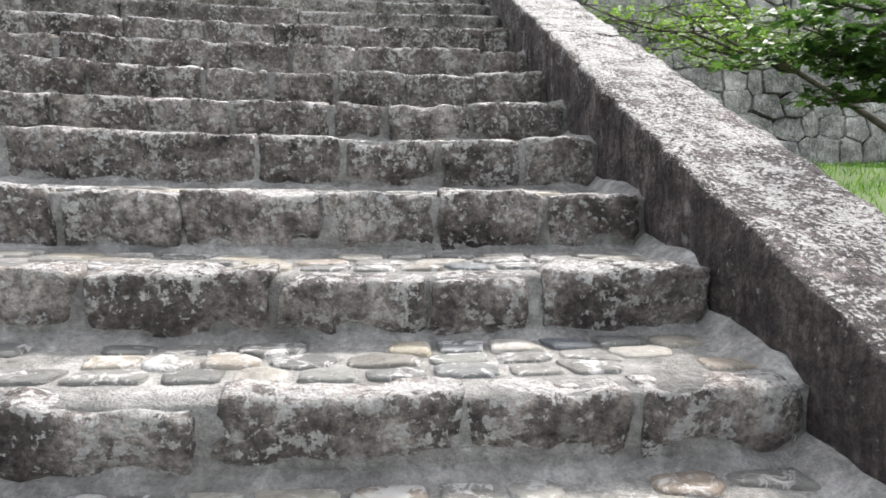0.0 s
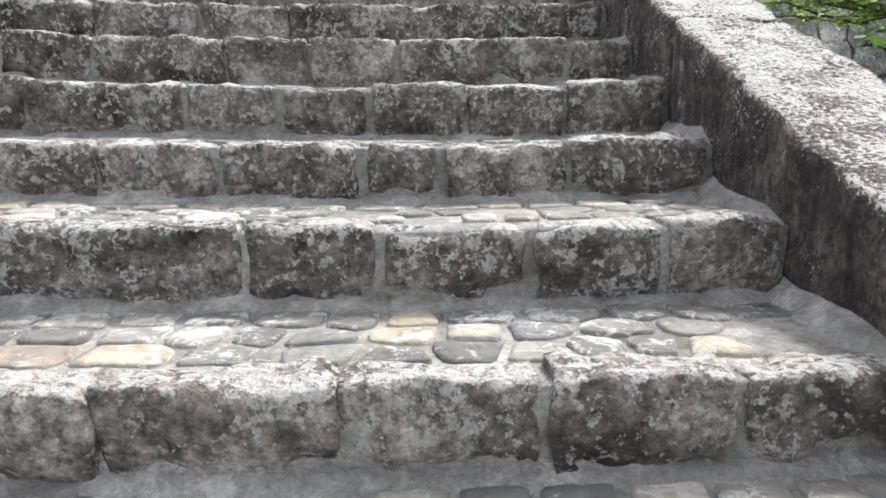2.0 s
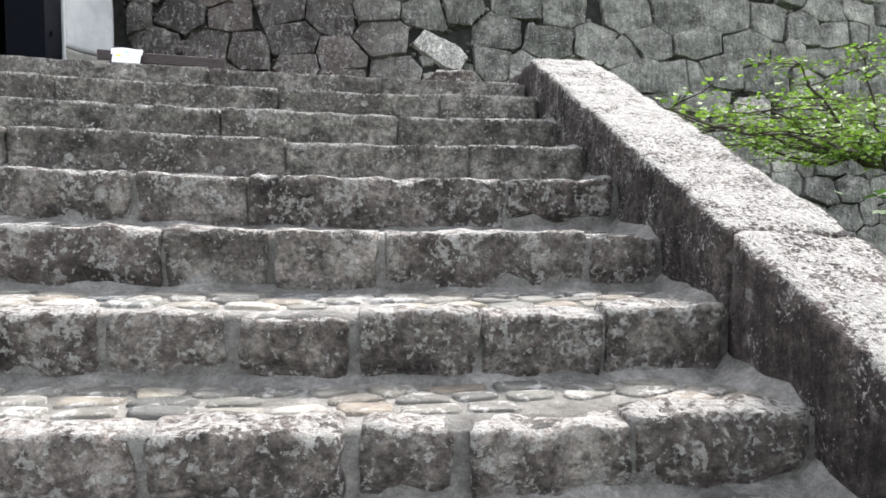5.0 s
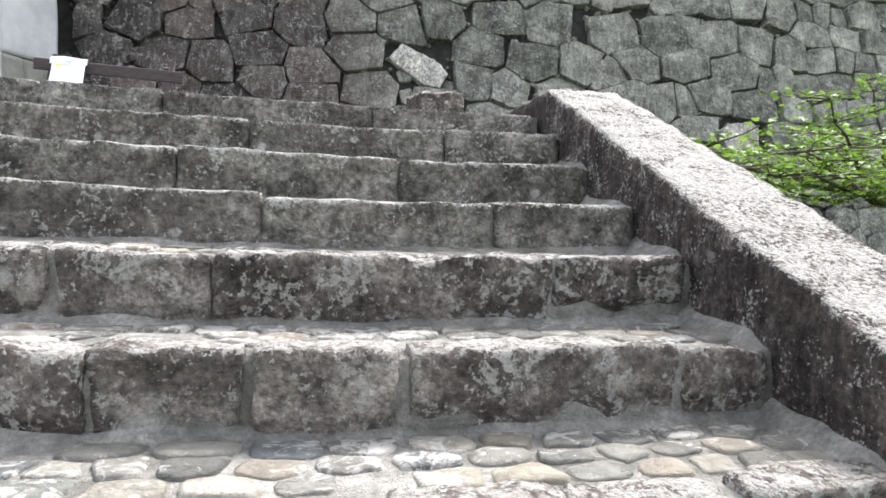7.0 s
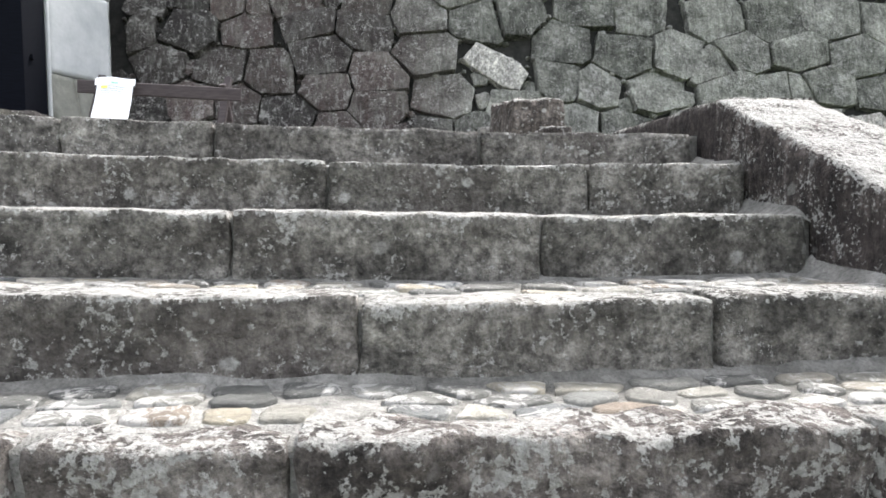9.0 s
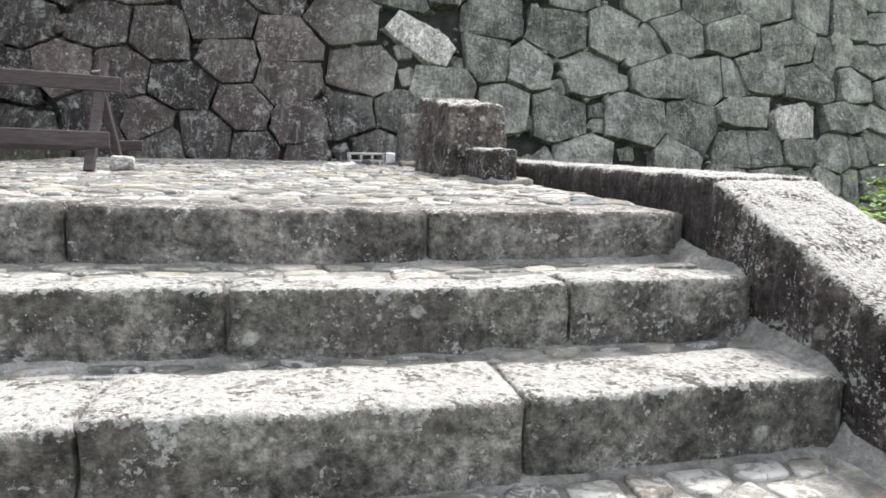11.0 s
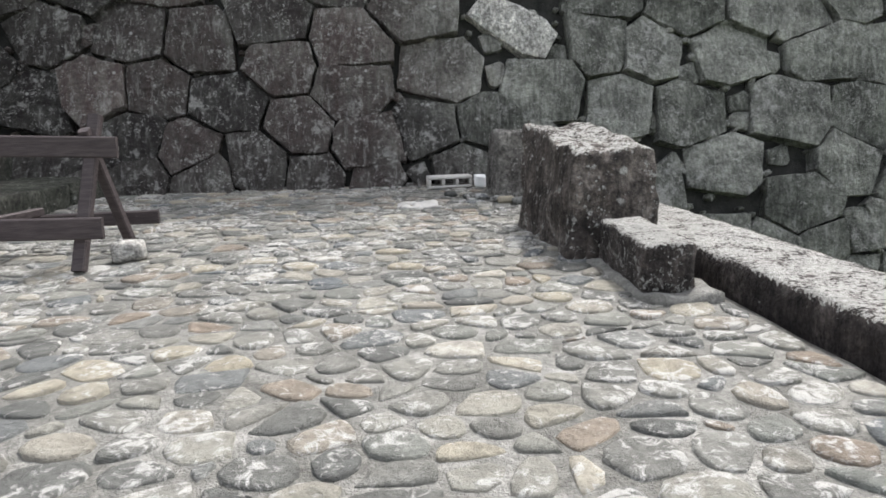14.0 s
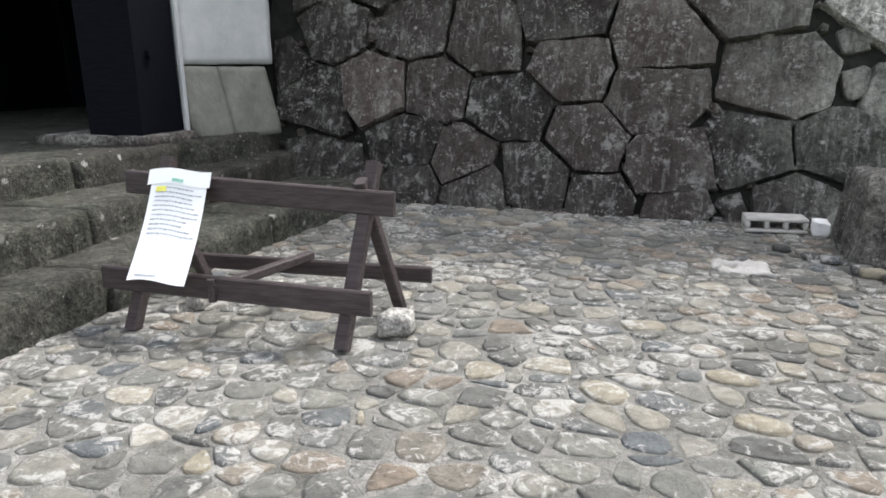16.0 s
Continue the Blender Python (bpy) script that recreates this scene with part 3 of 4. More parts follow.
def fitted_stones(rng, x0, x1, v0, v1):
    """Roughly squared stones grown against one another, with chips wedged in the gaps."""
    stones = [(u, v, rng.uniform(0.24, 0.28), rng.uniform(0.2, 0.23), rng.uniform(-12, 12)) for row in (FOOT_COURSE, LOW_COURSE, MID_COURSE, HIGH_COURSE, TOP_COURSE) for u, v in row]
    stones += [(u, v, 0.09, 0.09, rng.uniform(-30, 30)) for u, v in WEDGES]
    pale = len(stones)
    stones += [(u, v, w / 2, h / 2, turn) for u, v, w, h, turn in ASKEW]
    known = list(stones)
    v = v0
    while v < v1:
        x = x0 + rng.uniform(0, 0.4)
        while x < x1:
            w, h = rng.choice((0.13, 0.2, 0.24, 0.28)), rng.uniform(0.16, 0.22)
            p = (x + w, v + rng.uniform(-0.09, 0.09))
            if all(((p[0] - q[0]) / (w + q[2])) ** 2 + ((p[1] - q[1]) / (h + q[3])) ** 2 > 0.62 for q in known):
                stones.append((p[0], p[1], w, h, rng.uniform(-12, 12)))
            x += 2 * w + 0.03
        v += 0.4
    at = np.array(stones)
    turn = np.radians(at[:, 4])
    c, sn = np.cos(turn), np.sin(turn)
    ease = np.array([0.72 if pale <= i < pale + len(ASKEW) else 1.0 for i in range(len(stones))])

    def reach(i, px, py):
        """How far out of stone i the points lie: 1 at its own edge."""
        dx, dy = px - at[i, 0], py - at[i, 1]
        a = np.abs(dx * c[i] + dy * sn[i]) / at[i, 2]
        b = np.abs(dy * c[i] - dx * sn[i]) / at[i, 3]
        return (a ** 5 + b ** 5) ** 0.2 * ease[i]

    out = []
    angles = np.linspace(0, 2 * np.pi, 53)[:-1]
    steps = np.linspace(0.03, 0.75, 97)
    for i, (cx, cy, w, h, _) in enumerate(stones):
        near = [j for j in np.argsort((at[:, 0] - cx) ** 2 + (at[:, 1] - cy) ** 2)[1:19]]
        px = cx + steps[None, :] * np.cos(angles)[:, None]
        py = cy + steps[None, :] * np.sin(angles)[:, None]
        own = reach(i, px, py)
        other = np.min([reach(j, px, py) for j in near], axis=0)
        free = (own < other) & (own < (1.45 if w > 0.1 else 1.15) * (0.72 if pale <= i < pale + len(ASKEW) else 1.0))
        count = np.where(free.all(1), len(steps), np.argmin(free, axis=1))
        r = np.maximum(0.03, steps[np.maximum(0, count - 1)] - 0.003)
        poly = straightened([(cx + q * math.cos(a), cy + q * math.sin(a)) for q, a in zip(r, angles)])
        poly = ragged(poly, rng, 0.08, 0.007)
        out.append((poly, w < 0.1, pale <= i < pale + len(ASKEW)))
        if w > 0.1:
            for q in (0.3, 0.85, 2.0, 2.6, 3.6, 4.3, 5.2, 5.8):
                if rng.random() < 0.6:
                    q += rng.uniform(-0.3, 0.3)
                    n = int(q / (2 * math.pi) * 52) % 52
                    d, e, t = r[n] + 0.025, rng.uniform(0.018, 0.05), rng.uniform(0, 6)
                    out.append(([(cx + d * math.cos(q) + e * math.cos(t + g * 1.257) * rng.uniform(0.7, 1.4), cy + d * math.sin(q) + e * math.sin(t + g * 1.257) * rng.uniform(0.5, 1.0)) for g in range(5)], True, False))
    return out


def build_castle_wall(rng):
    wall = tagged(new("wall_north"), "castle wall of fitted grey stones, stained black", "wall", "", "structure")
    near, rest = [], []
    for poly, chip, pale_one in fitted_stones(rng, -3.5, 15.0, -2.2, 6.2):
        cx, cy = sum(p[0] for p in poly) / len(poly), sum(p[1] for p in poly) / len(poly)
        out = rng.uniform(-0.045, -0.01) if chip else 0.04 if pale_one else rng.uniform(0.0, 0.05)
        made = domed(poly, ((1.0, -0.16), (1.0, out - 0.006), (0.98, out + 0.01), (0.82, out + 0.017), (0.55, out + 0.022), (0.28, out + 0.024)), wall_place, rng, 0.02 if chip else 0.16, 0.003 if chip else 0.006)
        if pale_one:
            put_part("pale_stone", mesh_of("pale_stone", *made, PALEROCK, False), wall, "pale grey stone set askew")
        else:
            (near if -3.4 < cx < 4.2 and -0.3 < cy < 2.6 and len(near) < 290 else rest).append(made)
    for v_, f_ in near:
        put_part("stone", mesh_of("stone", v_, f_, WALLS, False), wall)
    tagged(put_part("stones_far", mesh_of("stones_far", *joined(rest), WALLJ, False), wall), "", "", "", "stuff")
    back = [wall_place(u, v, d) for u in (-3.55, 0.4, 15.1) for v, d in ((-2.4, -0.07), (6.4, -0.07), (6.4, -1.2), (-2.4, -1.2))]
    faces = [[a + i, a + 4 + i, a + 4 + (i + 1) % 4, a + (i + 1) % 4] for a in (0, 4) for i in range(4)] + [[0, 1, 2, 3], [11, 10, 9, 8]]
    put_part("rubble_core", mesh_of("rubble_core", back, faces, JOINT, False), wall)
    return wall


# ---- terrace ----
def build_terrace(rng):
    x0, x1, y0, y1 = LEFT - 0.72, RIGHT + 0.02, NOSE[10][0] + 0.05, BASE_Y + 0.6
    v, f = rough_box(x0, x1, y0, y1, -0.2, 2.74 - 0.012, 0.2, 0.01, 0.004, 5.0, 6.0, lambda p: (p[0], p[1], p[2] + floor_h(p[0], p[1]) - 2.74))
    floor = tagged(new("floor", mesh_of("floor", v, f, MORTAR)), "terrace paved with flat river cobbles in mortar", "floor", "", "structure")
    seeds = []
    y, r = y0 + 0.3, 0
    while y < BASE_Y + 0.4:
        x = LEFT + (0.08 if r % 2 else 0.0)
        while x < x1 - 0.03:
            seeds.append((x + rng.uniform(-0.04, 0.04), y + rng.uniform(-0.04, 0.04)))
            x += rng.uniform(0.1, 0.17)
        y += 0.109
        r += 1
    polys = cell_polygons(seeds, [rng.uniform(-0.0045, 0.0045) for _ in seeds], 0.019, (x0, x1 - 0.03, y0 + 0.24, BASE_Y + 0.5), 0.14, 1.12)
    near, rest = [], []
    for p, poly in zip(seeds, polys):
        if not poly or len(poly) < 4:
            continue
        h = rng.uniform(0.003, 0.011)
        poly = [(a + rng.uniform(-0.009, 0.009), b + rng.uniform(-0.007, 0.007)) for a, b in poly]
        v, f = domed(soften(poly, 0.27), ((1.0, -0.02), (0.97, h * 0.45), (0.82, h * 0.95), (0.5, h)), lambda a, b, d: (a, b, floor_h(a, b) - 0.01 + d), rng, 0.05, 0.001)
        (near if len(near) < 300 and p[1] > 7.6 and -2.3 < p[0] < 0.8 else rest).append((v, f))
    for v, f in near:
        put_part("cobble", mesh_of("cobble", v, f, COB), floor)
    tagged(put_part("cobbles_far", mesh_of("cobbles_far", *joined(rest), COBJ), floor), "", "", "", "stuff")
    return floor


# ---- loose stones by the kerb ----
def taper(cx, cy, z0, h, tx, ty, lx=0.0, ly=0.0):
    """Narrows a block upward by tx, ty and leans it by lx, ly."""
    def shape(p):
        s = (p[2] - z0) / h
        return (cx + (p[0] - cx) * (1 - tx * s) + lx * s, cy + (p[1] - cy) * (1 - ty * s) + ly * s, p[2])
    return shape


def build_kerb_stones():
    z = floor_z(8)
    def hewn(p):
        """Top falls towards the stairs; the west face leans in."""
        s = (p[2] - z) / 0.46
        return (p[0] + 0.05 * s * (0.95 - p[0]) / 0.4, p[1] + 0.07 * s, p[2] + max(0.0, s) * 0.1 * (p[1] - 7.95))

    tagged(block("standing_stone", BOULDER, x0=0.53, x1=0.95, y0=7.93, y1=8.82, z0=z - 0.05, z1=z + 0.45, cell=0.022, r=0.02, amp=0.03, seed=4.0, scale=5.5, shape=hewn), "rough dark standing stone with a lichened top", "stone")
    tagged(block("stone_block", GRANITE, x0=0.62, x1=0.81, y0=7.33, y1=7.9, z0=z - 0.01, z1=z + 0.175, cell=0.022, r=0.016, amp=0.009, seed=9.0, scale=8.0, shape=lambda p: (p[0] + 0.07 * (p[1] - 7.4), p[1], p[2])), "squared granite block lying beside the kerb", "stone block")
    tagged(block("mortar_bed", MORTAR, x0=0.6, x1=0.88, y0=7.25, y1=7.9, z0=z - 0.06, z1=z + 0.012, cell=0.03, r=0.02, amp=0.016, seed=3.0, scale=9.0), "low mortar bed under the granite block", "mortar")
    z = floor_z(10)
    tagged(block("upright_stone", SLAB, x0=0.6, x1=0.95, y0=9.75, y1=10.25, z0=z - 0.04, z1=z + 0.44, cell=0.03, r=0.03, amp=0.022, seed=14.0, scale=5.0,
                 shape=taper(0.8, 10.05, z, 0.4, 0.15, 0.2)), "grey upright stone near the castle wall", "stone")


def build_hollow_block():
    """A concrete block lying on its side, its three holes to the front."""
    z, y0, y1, x0, x1, h = floor_z(10.4), 10.4, 10.58, 0.18, 0.53, 0.09
    root = tagged(new("hollow_block"), "hollow concrete block lying against the castle wall", "concrete block")
    for name, a, b, zz, zt in (("slab", x0, x1, z, z + 0.02), ("slab", x0, x1, z + 0.068, z + h)):
        block(name, CONCRETE, root, x0=a, x1=b, y0=y0, y1=y1, z0=zz, z1=zt, cell=0.05, r=0.004, amp=0.001)
    for i in range(4):
        x = x0 + 0.0125 + (x1 - x0 - 0.025) * i / 3
        block("web", CONCRETE, root, x0=x - 0.0125, x1=x + 0.0125, y0=y0 + 0.003, y1=y1 - 0.003, z0=z + 0.018, z1=z + 0.077, cell=0.04, r=0.003, amp=0.001)
    tagged(block("rag", WHITE, x0=0.55, x1=0.64, y0=10.36, y1=10.44, z0=z - 0.005, z1=z + 0.1, cell=0.02, r=0.02, amp=0.02, seed=2.0, scale=16.0), "crumpled white rag beside the hollow block", "rag")
    tagged(block("pale_stone", PALESTONE, x0=0.62, x1=0.82, y0=10.35, y1=10.55, z0=z - 0.03, z1=z + 0.12, cell=0.03, r=0.04, amp=0.02, seed=6.0, shape=taper(0.72, 10.45, z, 0.15, 0.5, 0.3)), "pale pointed stone against the castle wall", "stone")
    rng = random.Random(3)
    for i in range(7):
        x, y, s = 0.32 + 0.07 * i * 0.9 + rng.uniform(-0.03, 0.03), 9.98 - 0.09 * i + rng.uniform(-0.05, 0.1), rng.uniform(0.035, 0.06)
        zf = floor_z(y)
        tagged(block("loose_stone", COB, x0=x - s, x1=x + s, y0=y - s * 0.8, y1=y + s * 0.8, z0=zf - 0.01, z1=zf + s * 0.7, cell=0.025, r=s * 0.33, amp=0.008, seed=i * 2.0), "small loose stone on the terrace", "stone", "loose stones by the upright stone")


# ---- barricade ----
def build_barricade():
    z = floor_z(8.4)
    root = tagged(new("barricade"), "low dark brown wooden barricade with crossed legs", "barricade")
    for x in (-1.55, -2.46):
        timber("leg", (x - 0.02, 8.21, z - 0.004), (x + 0.03, 8.5, z + 0.66), 0.05, 0.055, WOOD, root, (1, 0, 0))
        timber("leg", (x + 0.06, 8.68, z - 0.004), (x + 0.0, 8.42, z + 0.6), 0.05, 0.045, WOOD, root, (1, 0, 0))
    timber("rail", (-2.57, 8.4, z + 0.572), (-1.41, 8.4, z + 0.518), 0.028, 0.095, WOOD, root)
    timber("rail", (-2.59, 8.22, z + 0.215), (-1.45, 8.22, z + 0.182), 0.028, 0.095, WOOD, root)
    timber("rail", (-2.6, 8.72, z + 0.15), (-1.36, 8.72, z + 0.15), 0.028, 0.07, WOOD, root)
    timber("brace", (-2.09, 8.2, z + 0.2), (-1.93, 8.74, z + 0.2), 0.04, 0.04, WOOD, root)
    timber("spacer", (-2.09, 8.2, z + 0.15), (-2.09, 8.2, z + 0.24), 0.025, 0.03, WOOD, root, (1, 0, 0))
    # the notice: a sheet that hangs over the top rail down to the lower one
    notice = tagged(new("notice_sheet"), "white printed notice sheet hung on the barricade", "notice")

    def on(u, v, lift):
        """A point of the sheet, u across and v down it, both 0 to 1."""
        y = 8.375 - 0.26 * v + 0.02 * math.sin(3.1 * v) - lift
        return (-2.42 + 0.25 * u + 0.02 * v, y, z + 0.622 - 0.38 * v + 0.008 * math.sin(5 * u))

    def strip(name, u0, u1, v0, v1, lift, material, parent, n=8, label=""):
        front = [on(u0 + (u1 - u0) * i / n, v0 + (v1 - v0) * j / n, lift) for j in range(n + 1) for i in range(n + 1)]
        back = [(p[0], p[1] + 0.0015, p[2]) for p in front]
        k = (n + 1) ** 2
        quads = [[j * (n + 1) + i, (j + 1) * (n + 1) + i, (j + 1) * (n + 1) + i + 1, j * (n + 1) + i + 1] for j in range(n) for i in range(n)]
        faces = quads + [[q + k for q in f][::-1] for f in quads]
        return put_part(name, mesh_of(name, front + back, faces, material), parent, label)

    page = strip("sheet", 0.0, 1.0, 0.0, 1.0, 0.0, PAPER, notice, 14)
    strip("flap", -0.06, 1.06, -0.02, 0.13, 0.006, PAPER, notice, 6)
    strip("heading", 0.4, 0.6, 0.075, 0.105, 0.011, GREENINK, notice, 2)
    strip("highlight", 0.12, 0.3, 0.16, 0.215, 0.004, YELLOW, notice, 2)
    rng = random.Random(8)
    for i in range(11):
        v = 0.165 + 0.043 * i
        u = 0.12 if i else 0.31
        end = rng.uniform(0.7, 0.92)
        while u < end:
            w = rng.uniform(0.03, 0.1)
            strip("print_line", u, min(u + w, 0.94), v, v + rng.uniform(0.008, 0.015), 0.0045, INK, notice, 1)
            u += w + 0.015
    strip("print_line", 0.12, 0.5, 0.95, 0.962, 0.0045, INK, notice, 1)
    for x, y, s in ((-1.42, 8.42, 0.065), (-2.38, 8.52, 0.045)):
        tagged(block("weight_stone", PALEROCK, x0=x - s, x1=x + s, y0=y - s, y1=y + s, z0=z - 0.01, z1=z + s * 1.4, cell=0.025, r=0.025, amp=0.014, seed=x * 3), "pale stone weighing down the barricade's leg", "stone", "stones at the barricade's feet")
    return root


# ---- gate ----
def build_gate_steps(rng):
    tops = (2.955, 3.135, 3.315)
    for i, (x, z, skew) in enumerate(zip((-2.7, -3.08, -3.66), tops, (0.13, -0.03, 0.1))):
        step = tagged(new("gate_step"), "mossy grey stone step up to the gate", "step", "steps up to the gate", "structure")
        y, n = 6.6, 0
        shear = lambda p: (p[0] + skew * (p[1] - 8.5), p[1], p[2])
        while y < 11.5:
            y1 = y + rng.uniform(0.7, 1.3)
            if y1 > 11.1:
                y1 = 11.6
            block("block", MOSSY, step, x0=x - 0.75, x1=x + rng.uniform(-0.008, 0.008), y0=y, y1=y1 - 0.008, z0=z - 0.24 if i else 2.5, z1=z + rng.uniform(-0.005, 0.005), cell=0.05, r=0.022, amp=0.011, seed=i * 9.0 + n, scale=6.0, shape=shear)
            y, n = y1, n + 1
    v, f = rough_box(-9.5, -3.9, 6.6, 15.6, -0.6, 3.31, 0.25, 0.01, 0.004, 3.0)
    tagged(new("gate_platform", mesh_of("gate_platform", v, f, MOSSY)), "grey stone platform before the gate", "platform", "", "structure")


def build_gate():
    gate = tagged(new("gate"), "black timber castle gate with a pale stone pier", "gate", "", "structure")
    for a, b in ((-4.5, -3.9), (-3.89, -3.58)):
        v, f = rough_box(a, b, 9.86, 10.4, 3.29, 3.375, 0.05, 0.02, 0.008, 8.0 + a)
        put_part("sill_stone", mesh_of("sill_stone", v, f, SLAB), gate, "low grey stone sill")
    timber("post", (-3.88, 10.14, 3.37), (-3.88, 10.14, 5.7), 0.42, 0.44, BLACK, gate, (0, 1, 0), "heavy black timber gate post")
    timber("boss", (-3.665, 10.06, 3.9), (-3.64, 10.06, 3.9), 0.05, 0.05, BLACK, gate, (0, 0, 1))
    # black planks stand for the passage's dark depth, shade put into their colour
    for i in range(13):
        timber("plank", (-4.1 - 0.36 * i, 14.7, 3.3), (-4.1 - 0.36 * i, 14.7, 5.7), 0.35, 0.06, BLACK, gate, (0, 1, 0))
    # lintel, ceiling and side wall out of view, added to darken the passage
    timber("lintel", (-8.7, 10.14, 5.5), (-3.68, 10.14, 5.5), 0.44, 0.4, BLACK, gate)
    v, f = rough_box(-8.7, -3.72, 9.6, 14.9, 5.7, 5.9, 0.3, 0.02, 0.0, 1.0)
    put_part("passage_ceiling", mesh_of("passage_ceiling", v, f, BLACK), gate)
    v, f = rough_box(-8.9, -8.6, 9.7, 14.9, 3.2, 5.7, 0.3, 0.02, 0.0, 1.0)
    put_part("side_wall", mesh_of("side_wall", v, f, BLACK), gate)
    # pale strip standing in for the pier's lit edge
    timber("trim_board", (-3.655, 10.385, 3.37), (-3.655, 10.385, 5.7), 0.03, 0.045, LIT_PIER, gate, (0, 1, 0), "pale strip along the pier's lit edge")

    def splay(p):
        """The pier's face turns outward from the post to the castle wall."""
        return (p[0] + 0.45 * (p[1] - 10.4), p[1], p[2])

    def slant(p):
        return splay((p[0], p[1] - 0.22 * (p[2] - 3.58), p[2]))

    # the two upper stones are coloured lighter, as if the sun fell there
    for i, (a, b, z0, z1, bend, stone) in enumerate(((10.41, 10.72, 3.28, 3.825, slant, PALESTONE), (10.73, 11.12, 3.28, 3.82, slant, PALESTONE), (10.41, 11.14, 3.835, 4.75, splay, LIT_PIER), (10.41, 11.16, 4.757, 5.7, splay, LIT_PIER))):
        v, f = rough_box(-4.2, -3.66, a, b, z0, z1, 0.05, 0.012, 0.006, i * 3.0, 6.0, bend)
        put_part("pier_stone", mesh_of("pier_stone", v, f, stone), gate, "pale dressed pier stone")
    # unseen black wall, added to keep light out of the passage
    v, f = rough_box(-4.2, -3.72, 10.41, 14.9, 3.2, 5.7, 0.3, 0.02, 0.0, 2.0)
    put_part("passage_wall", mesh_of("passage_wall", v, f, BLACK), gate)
    return gate


# ---- planting ----
def tube(path, r0, r1, sides=7):
    verts, faces = [], []
    n = len(path)
    for i, p in enumerate(path):
        a, b = Vector(path[max(0, i - 1)]), Vector(path[min(n - 1, i + 1)])
        u = (b - a).normalized()
        s = u.cross(Vector((0.3, 0.2, 1))).normalized()
        t = u.cross(s)
        r = r0 + (r1 - r0) * i / (n - 1)
        verts += [Vector(p) + (s * math.cos(6.2832 * k / sides) + t * math.sin(6.2832 * k / sides)) * r for k in range(sides)]
    for i in range(n - 1):
        faces += [[i * sides + k, i * sides + (k + 1) % sides, (i + 1) * sides + (k + 1) % sides, (i + 1) * sides + k] for k in range(sides)]
    return verts, faces


def bent(a, b, rng, n=7, amp=0.06):
    a, b = Vector(a), Vector(b)
    return [a.lerp(b, i / n) + (Vector((rng.uniform(-amp, amp), rng.uniform(-amp, amp), rng.uniform(-amp, amp))) if 0 < i < n else Vector()) for i in range(n + 1)]


def leaf(p, size, rng):
    """A small lobed leaf, folded along its middle."""
    m = Matrix.Translation(p) @ Euler((rng.uniform(-0.6, 0.6), rng.uniform(-0.6, 0.6), rng.uniform(0, 6.28))).to_matrix().to_4x4()
    s = size
    pts = [(0, 0, 0), (0.28 * s, 0.25 * s, 0.06 * s), (0.5 * s, 0.62 * s, 0.02 * s), (0.18 * s, 0.6 * s, 0.02 * s), (0, 1.0 * s, -0.06 * s), (-0.18 * s, 0.6 * s, 0.02 * s), (-0.5 * s, 0.62 * s, 0.02 * s), (-0.28 * s, 0.25 * s, 0.06 * s)]
    return [m @ Vector(q) for q in pts], [[0, 1, 2, 3], [0, 3, 4, 5], [0, 5, 6, 7]]


def build_tree(name, label, base, fork, tips, rng, per_tip, size, spread, r0=0.07, green=LEAF):
    tree = tagged(new(name), label, "tree")
    wood_sets = [tube(bent(base, fork, rng, 8, 0.05), r0, r0 * 0.6)]
    put_part("trunk", mesh_of("trunk", *joined(wood_sets), BARK), tree)
    leaves = []
    for tip in tips:
        path = bent(fork, tip, rng, 8, 0.06)
        twigs = [tube(path, r0 * 0.42, 0.006, 6)]
        for i in range(2, 9):
            for _ in range(4):
                e = path[i] + Vector((rng.gauss(0, spread), rng.gauss(0, spread), rng.gauss(0.03, spread * 0.17)))
                tw = bent(path[i], e, rng, 3, 0.02)
                twigs.append(tube(tw, 0.007, 0.003, 4))
                for _ in range(per_tip):
                    s = rng.random() ** 0.5
                    q = path[i].lerp(e, s * 1.15) + Vector((rng.gauss(0, 0.07), rng.gauss(0, 0.07), rng.gauss(0, 0.022)))
                    leaves.append(leaf(q, size * rng.uniform(0.7, 1.3), rng))
        put_part("branch", mesh_of("branch", *joined(twigs), BARK), tree)
    put_part("crown", mesh_of("crown", *joined(leaves), green, False), tree)
    return tree


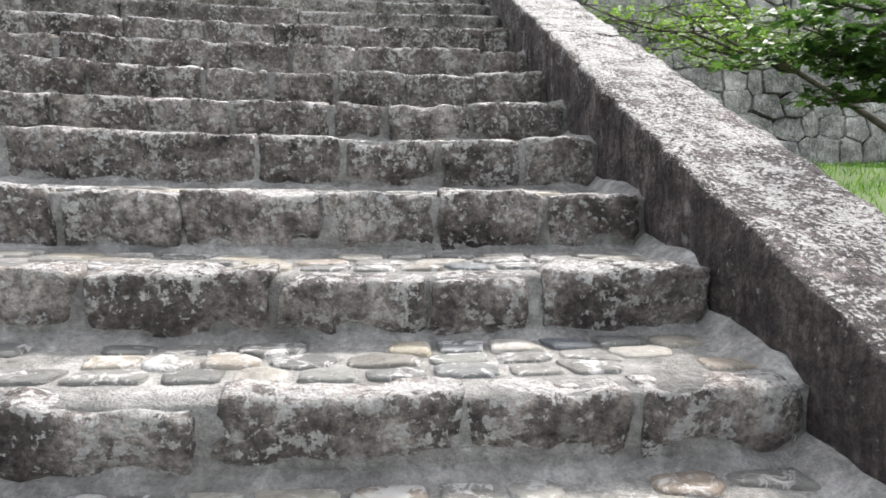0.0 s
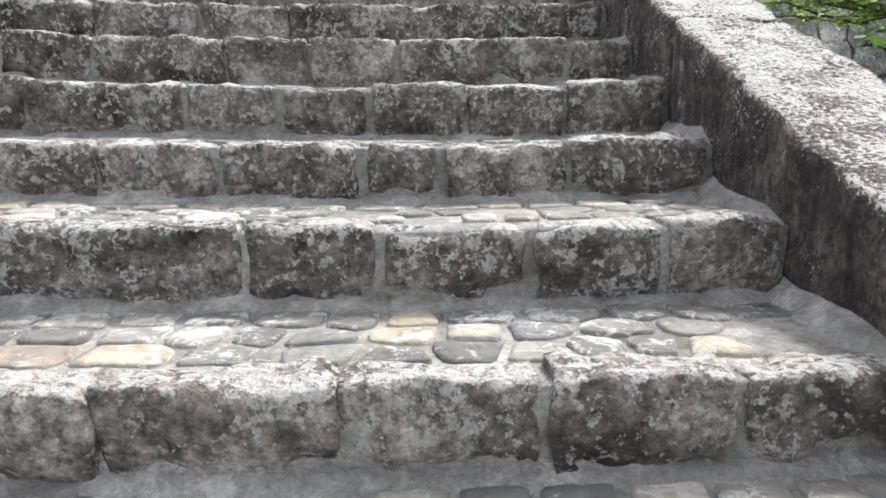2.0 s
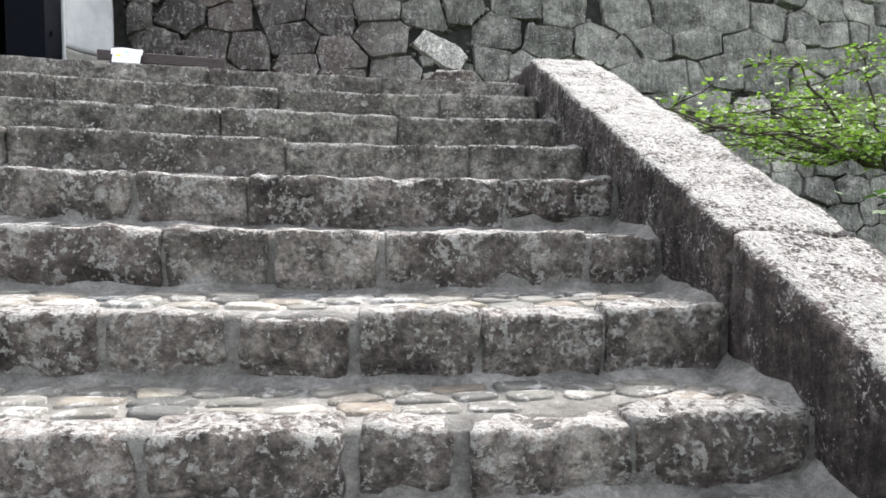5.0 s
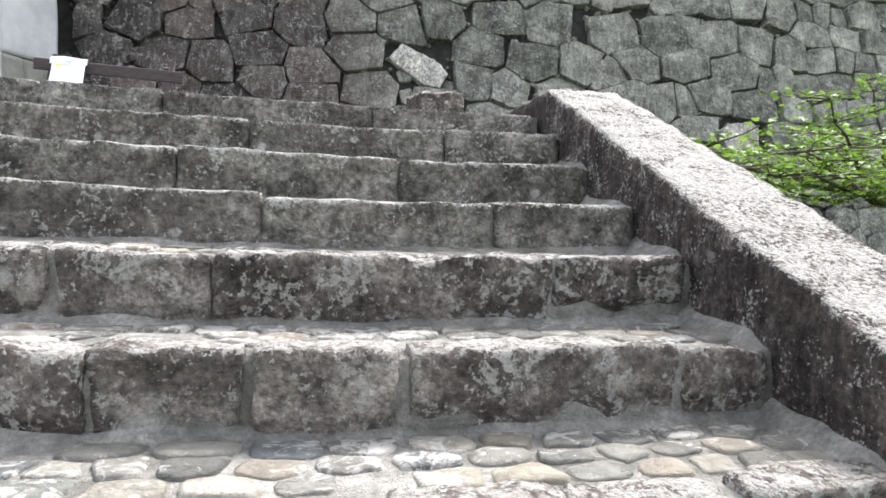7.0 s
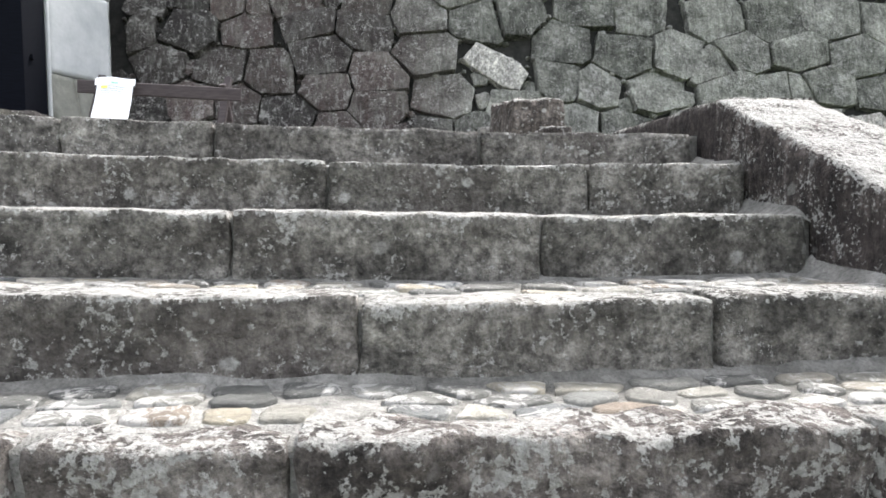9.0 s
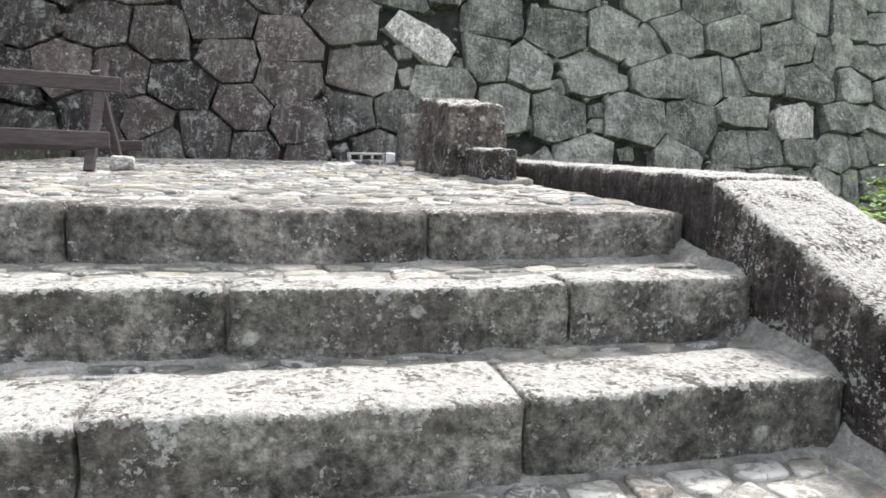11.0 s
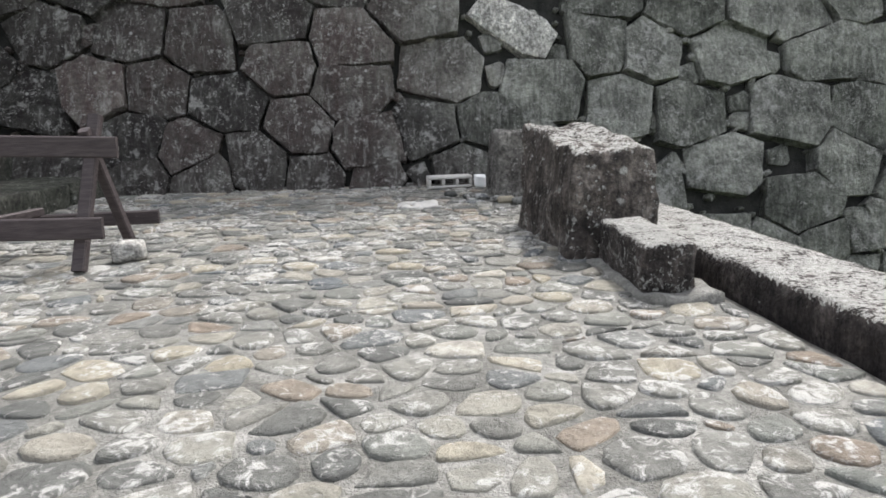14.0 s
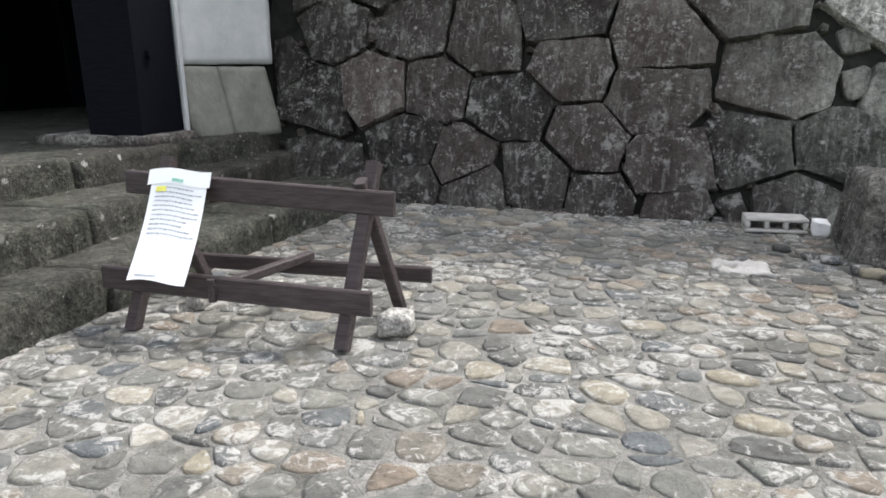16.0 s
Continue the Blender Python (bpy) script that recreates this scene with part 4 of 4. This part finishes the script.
def build_grass(rng):
    blades = []
    for _ in range(16000):
        x, y = rng.uniform(1.5, 9.0), rng.uniform(2.0, 10.0)
        if y > 9.6 or rng.random() > 0.25 + 0.75 * (noise.noise(Vector((x * 1.2, y * 1.2, 4))) > -0.1):
            continue
        z = ground_z(x, y) - 0.01
        h, a, w = rng.uniform(0.04, 0.13), rng.uniform(0, 6.28), rng.uniform(0.004, 0.008)
        dx, dy = math.cos(a), math.sin(a)
        l = rng.uniform(0.1, 0.6) * h
        blades.append(([(x - dy * w, y + dx * w, z), (x + dy * w, y - dx * w, z), (x + dx * l * 0.4 + dy * w * 0.7, y + dy * l * 0.4 - dx * w * 0.7, z + h * 0.6), (x + dx * l, y + dy * l, z + h)], [[0, 1, 2], [0, 2, 3]]))
    tagged(new("grass", mesh_of("grass", *joined(blades), BLADE, False)), "short bright green grass below the castle wall", "grass", "", "stuff")


rng = random.Random(5)
build_parapet(rng)
build_kerb_stones()
build_hollow_block()
build_barricade()
build_gate()
build_gate_steps(random.Random(21))
build_tree("maple_tree", "slender green maple spreading over the parapet", (7.3, 7.2, 0.9), (5.2, 7.9, 2.35),
           ((1.8, 5.7, 2.56), (2.3, 6.5, 2.62), (3.1, 6.3, 3.0), (3.9, 7.3, 2.95), (4.6, 6.4, 3.0), (3.2, 7.4, 2.5), (4.3, 8.4, 2.7), (4.75, 7.8, 3.5), (2.6, 5.9, 2.6), (3.4, 6.9, 2.68)), random.Random(31), 17, 0.047, 0.24, 0.055)
# the last three tips are unseen boughs, added to shade the lower coping
build_tree("broadleaf_tree", "dense green broadleaf tree beside the stairs", (5.2, 4.7, 0.4), (4.4, 4.4, 1.9),
           ((2.75, 4.2, 2.1), (3.1, 4.3, 1.65), (3.25, 4.4, 1.85), (2.6, 4.3, 1.9), (3.1, 4.5, 2.4), (3.6, 4.0, 2.3), (3.3, 4.8, 2.0), (1.9, 2.7, 3.05), (2.3, 3.2, 3.1), (2.5, 2.4, 3.15)), random.Random(32), 13, 0.085, 0.2, 0.07, DARKLEAF)
v, f = rough_box(LEFT - 0.4, LEFT - 0.02, -1.6, 6.6, -1.5, 0.0, 0.15, 0.02, 0.01, 4.0, 6.0, lambda p: (p[0], p[1], p[2] + parapet_z(p[1])))
tagged(new("wall_west", mesh_of("wall_west", v, f, GRANITE)), "plain stone side wall of the stairs", "wall", "", "structure")
v, f = rough_box(-0.1, 0.16, 9.5, 9.72, floor_z(9.6) - 0.02, floor_z(9.6) + 0.004, 0.02, 0.004, 0.035, 3.0, 12.0)
tagged(new("plaster_patch", mesh_of("plaster_patch", v, f, CONCRETE)), "small spill of dried white mortar on the paving", "mortar patch")
build_grass(random.Random(33))
# pieces of the stairs, the wall and the paving
for k in sorted(NOSE):
    build_step(k, random.Random(100 + k))
build_castle_wall(random.Random(11))
build_terrace(random.Random(7))
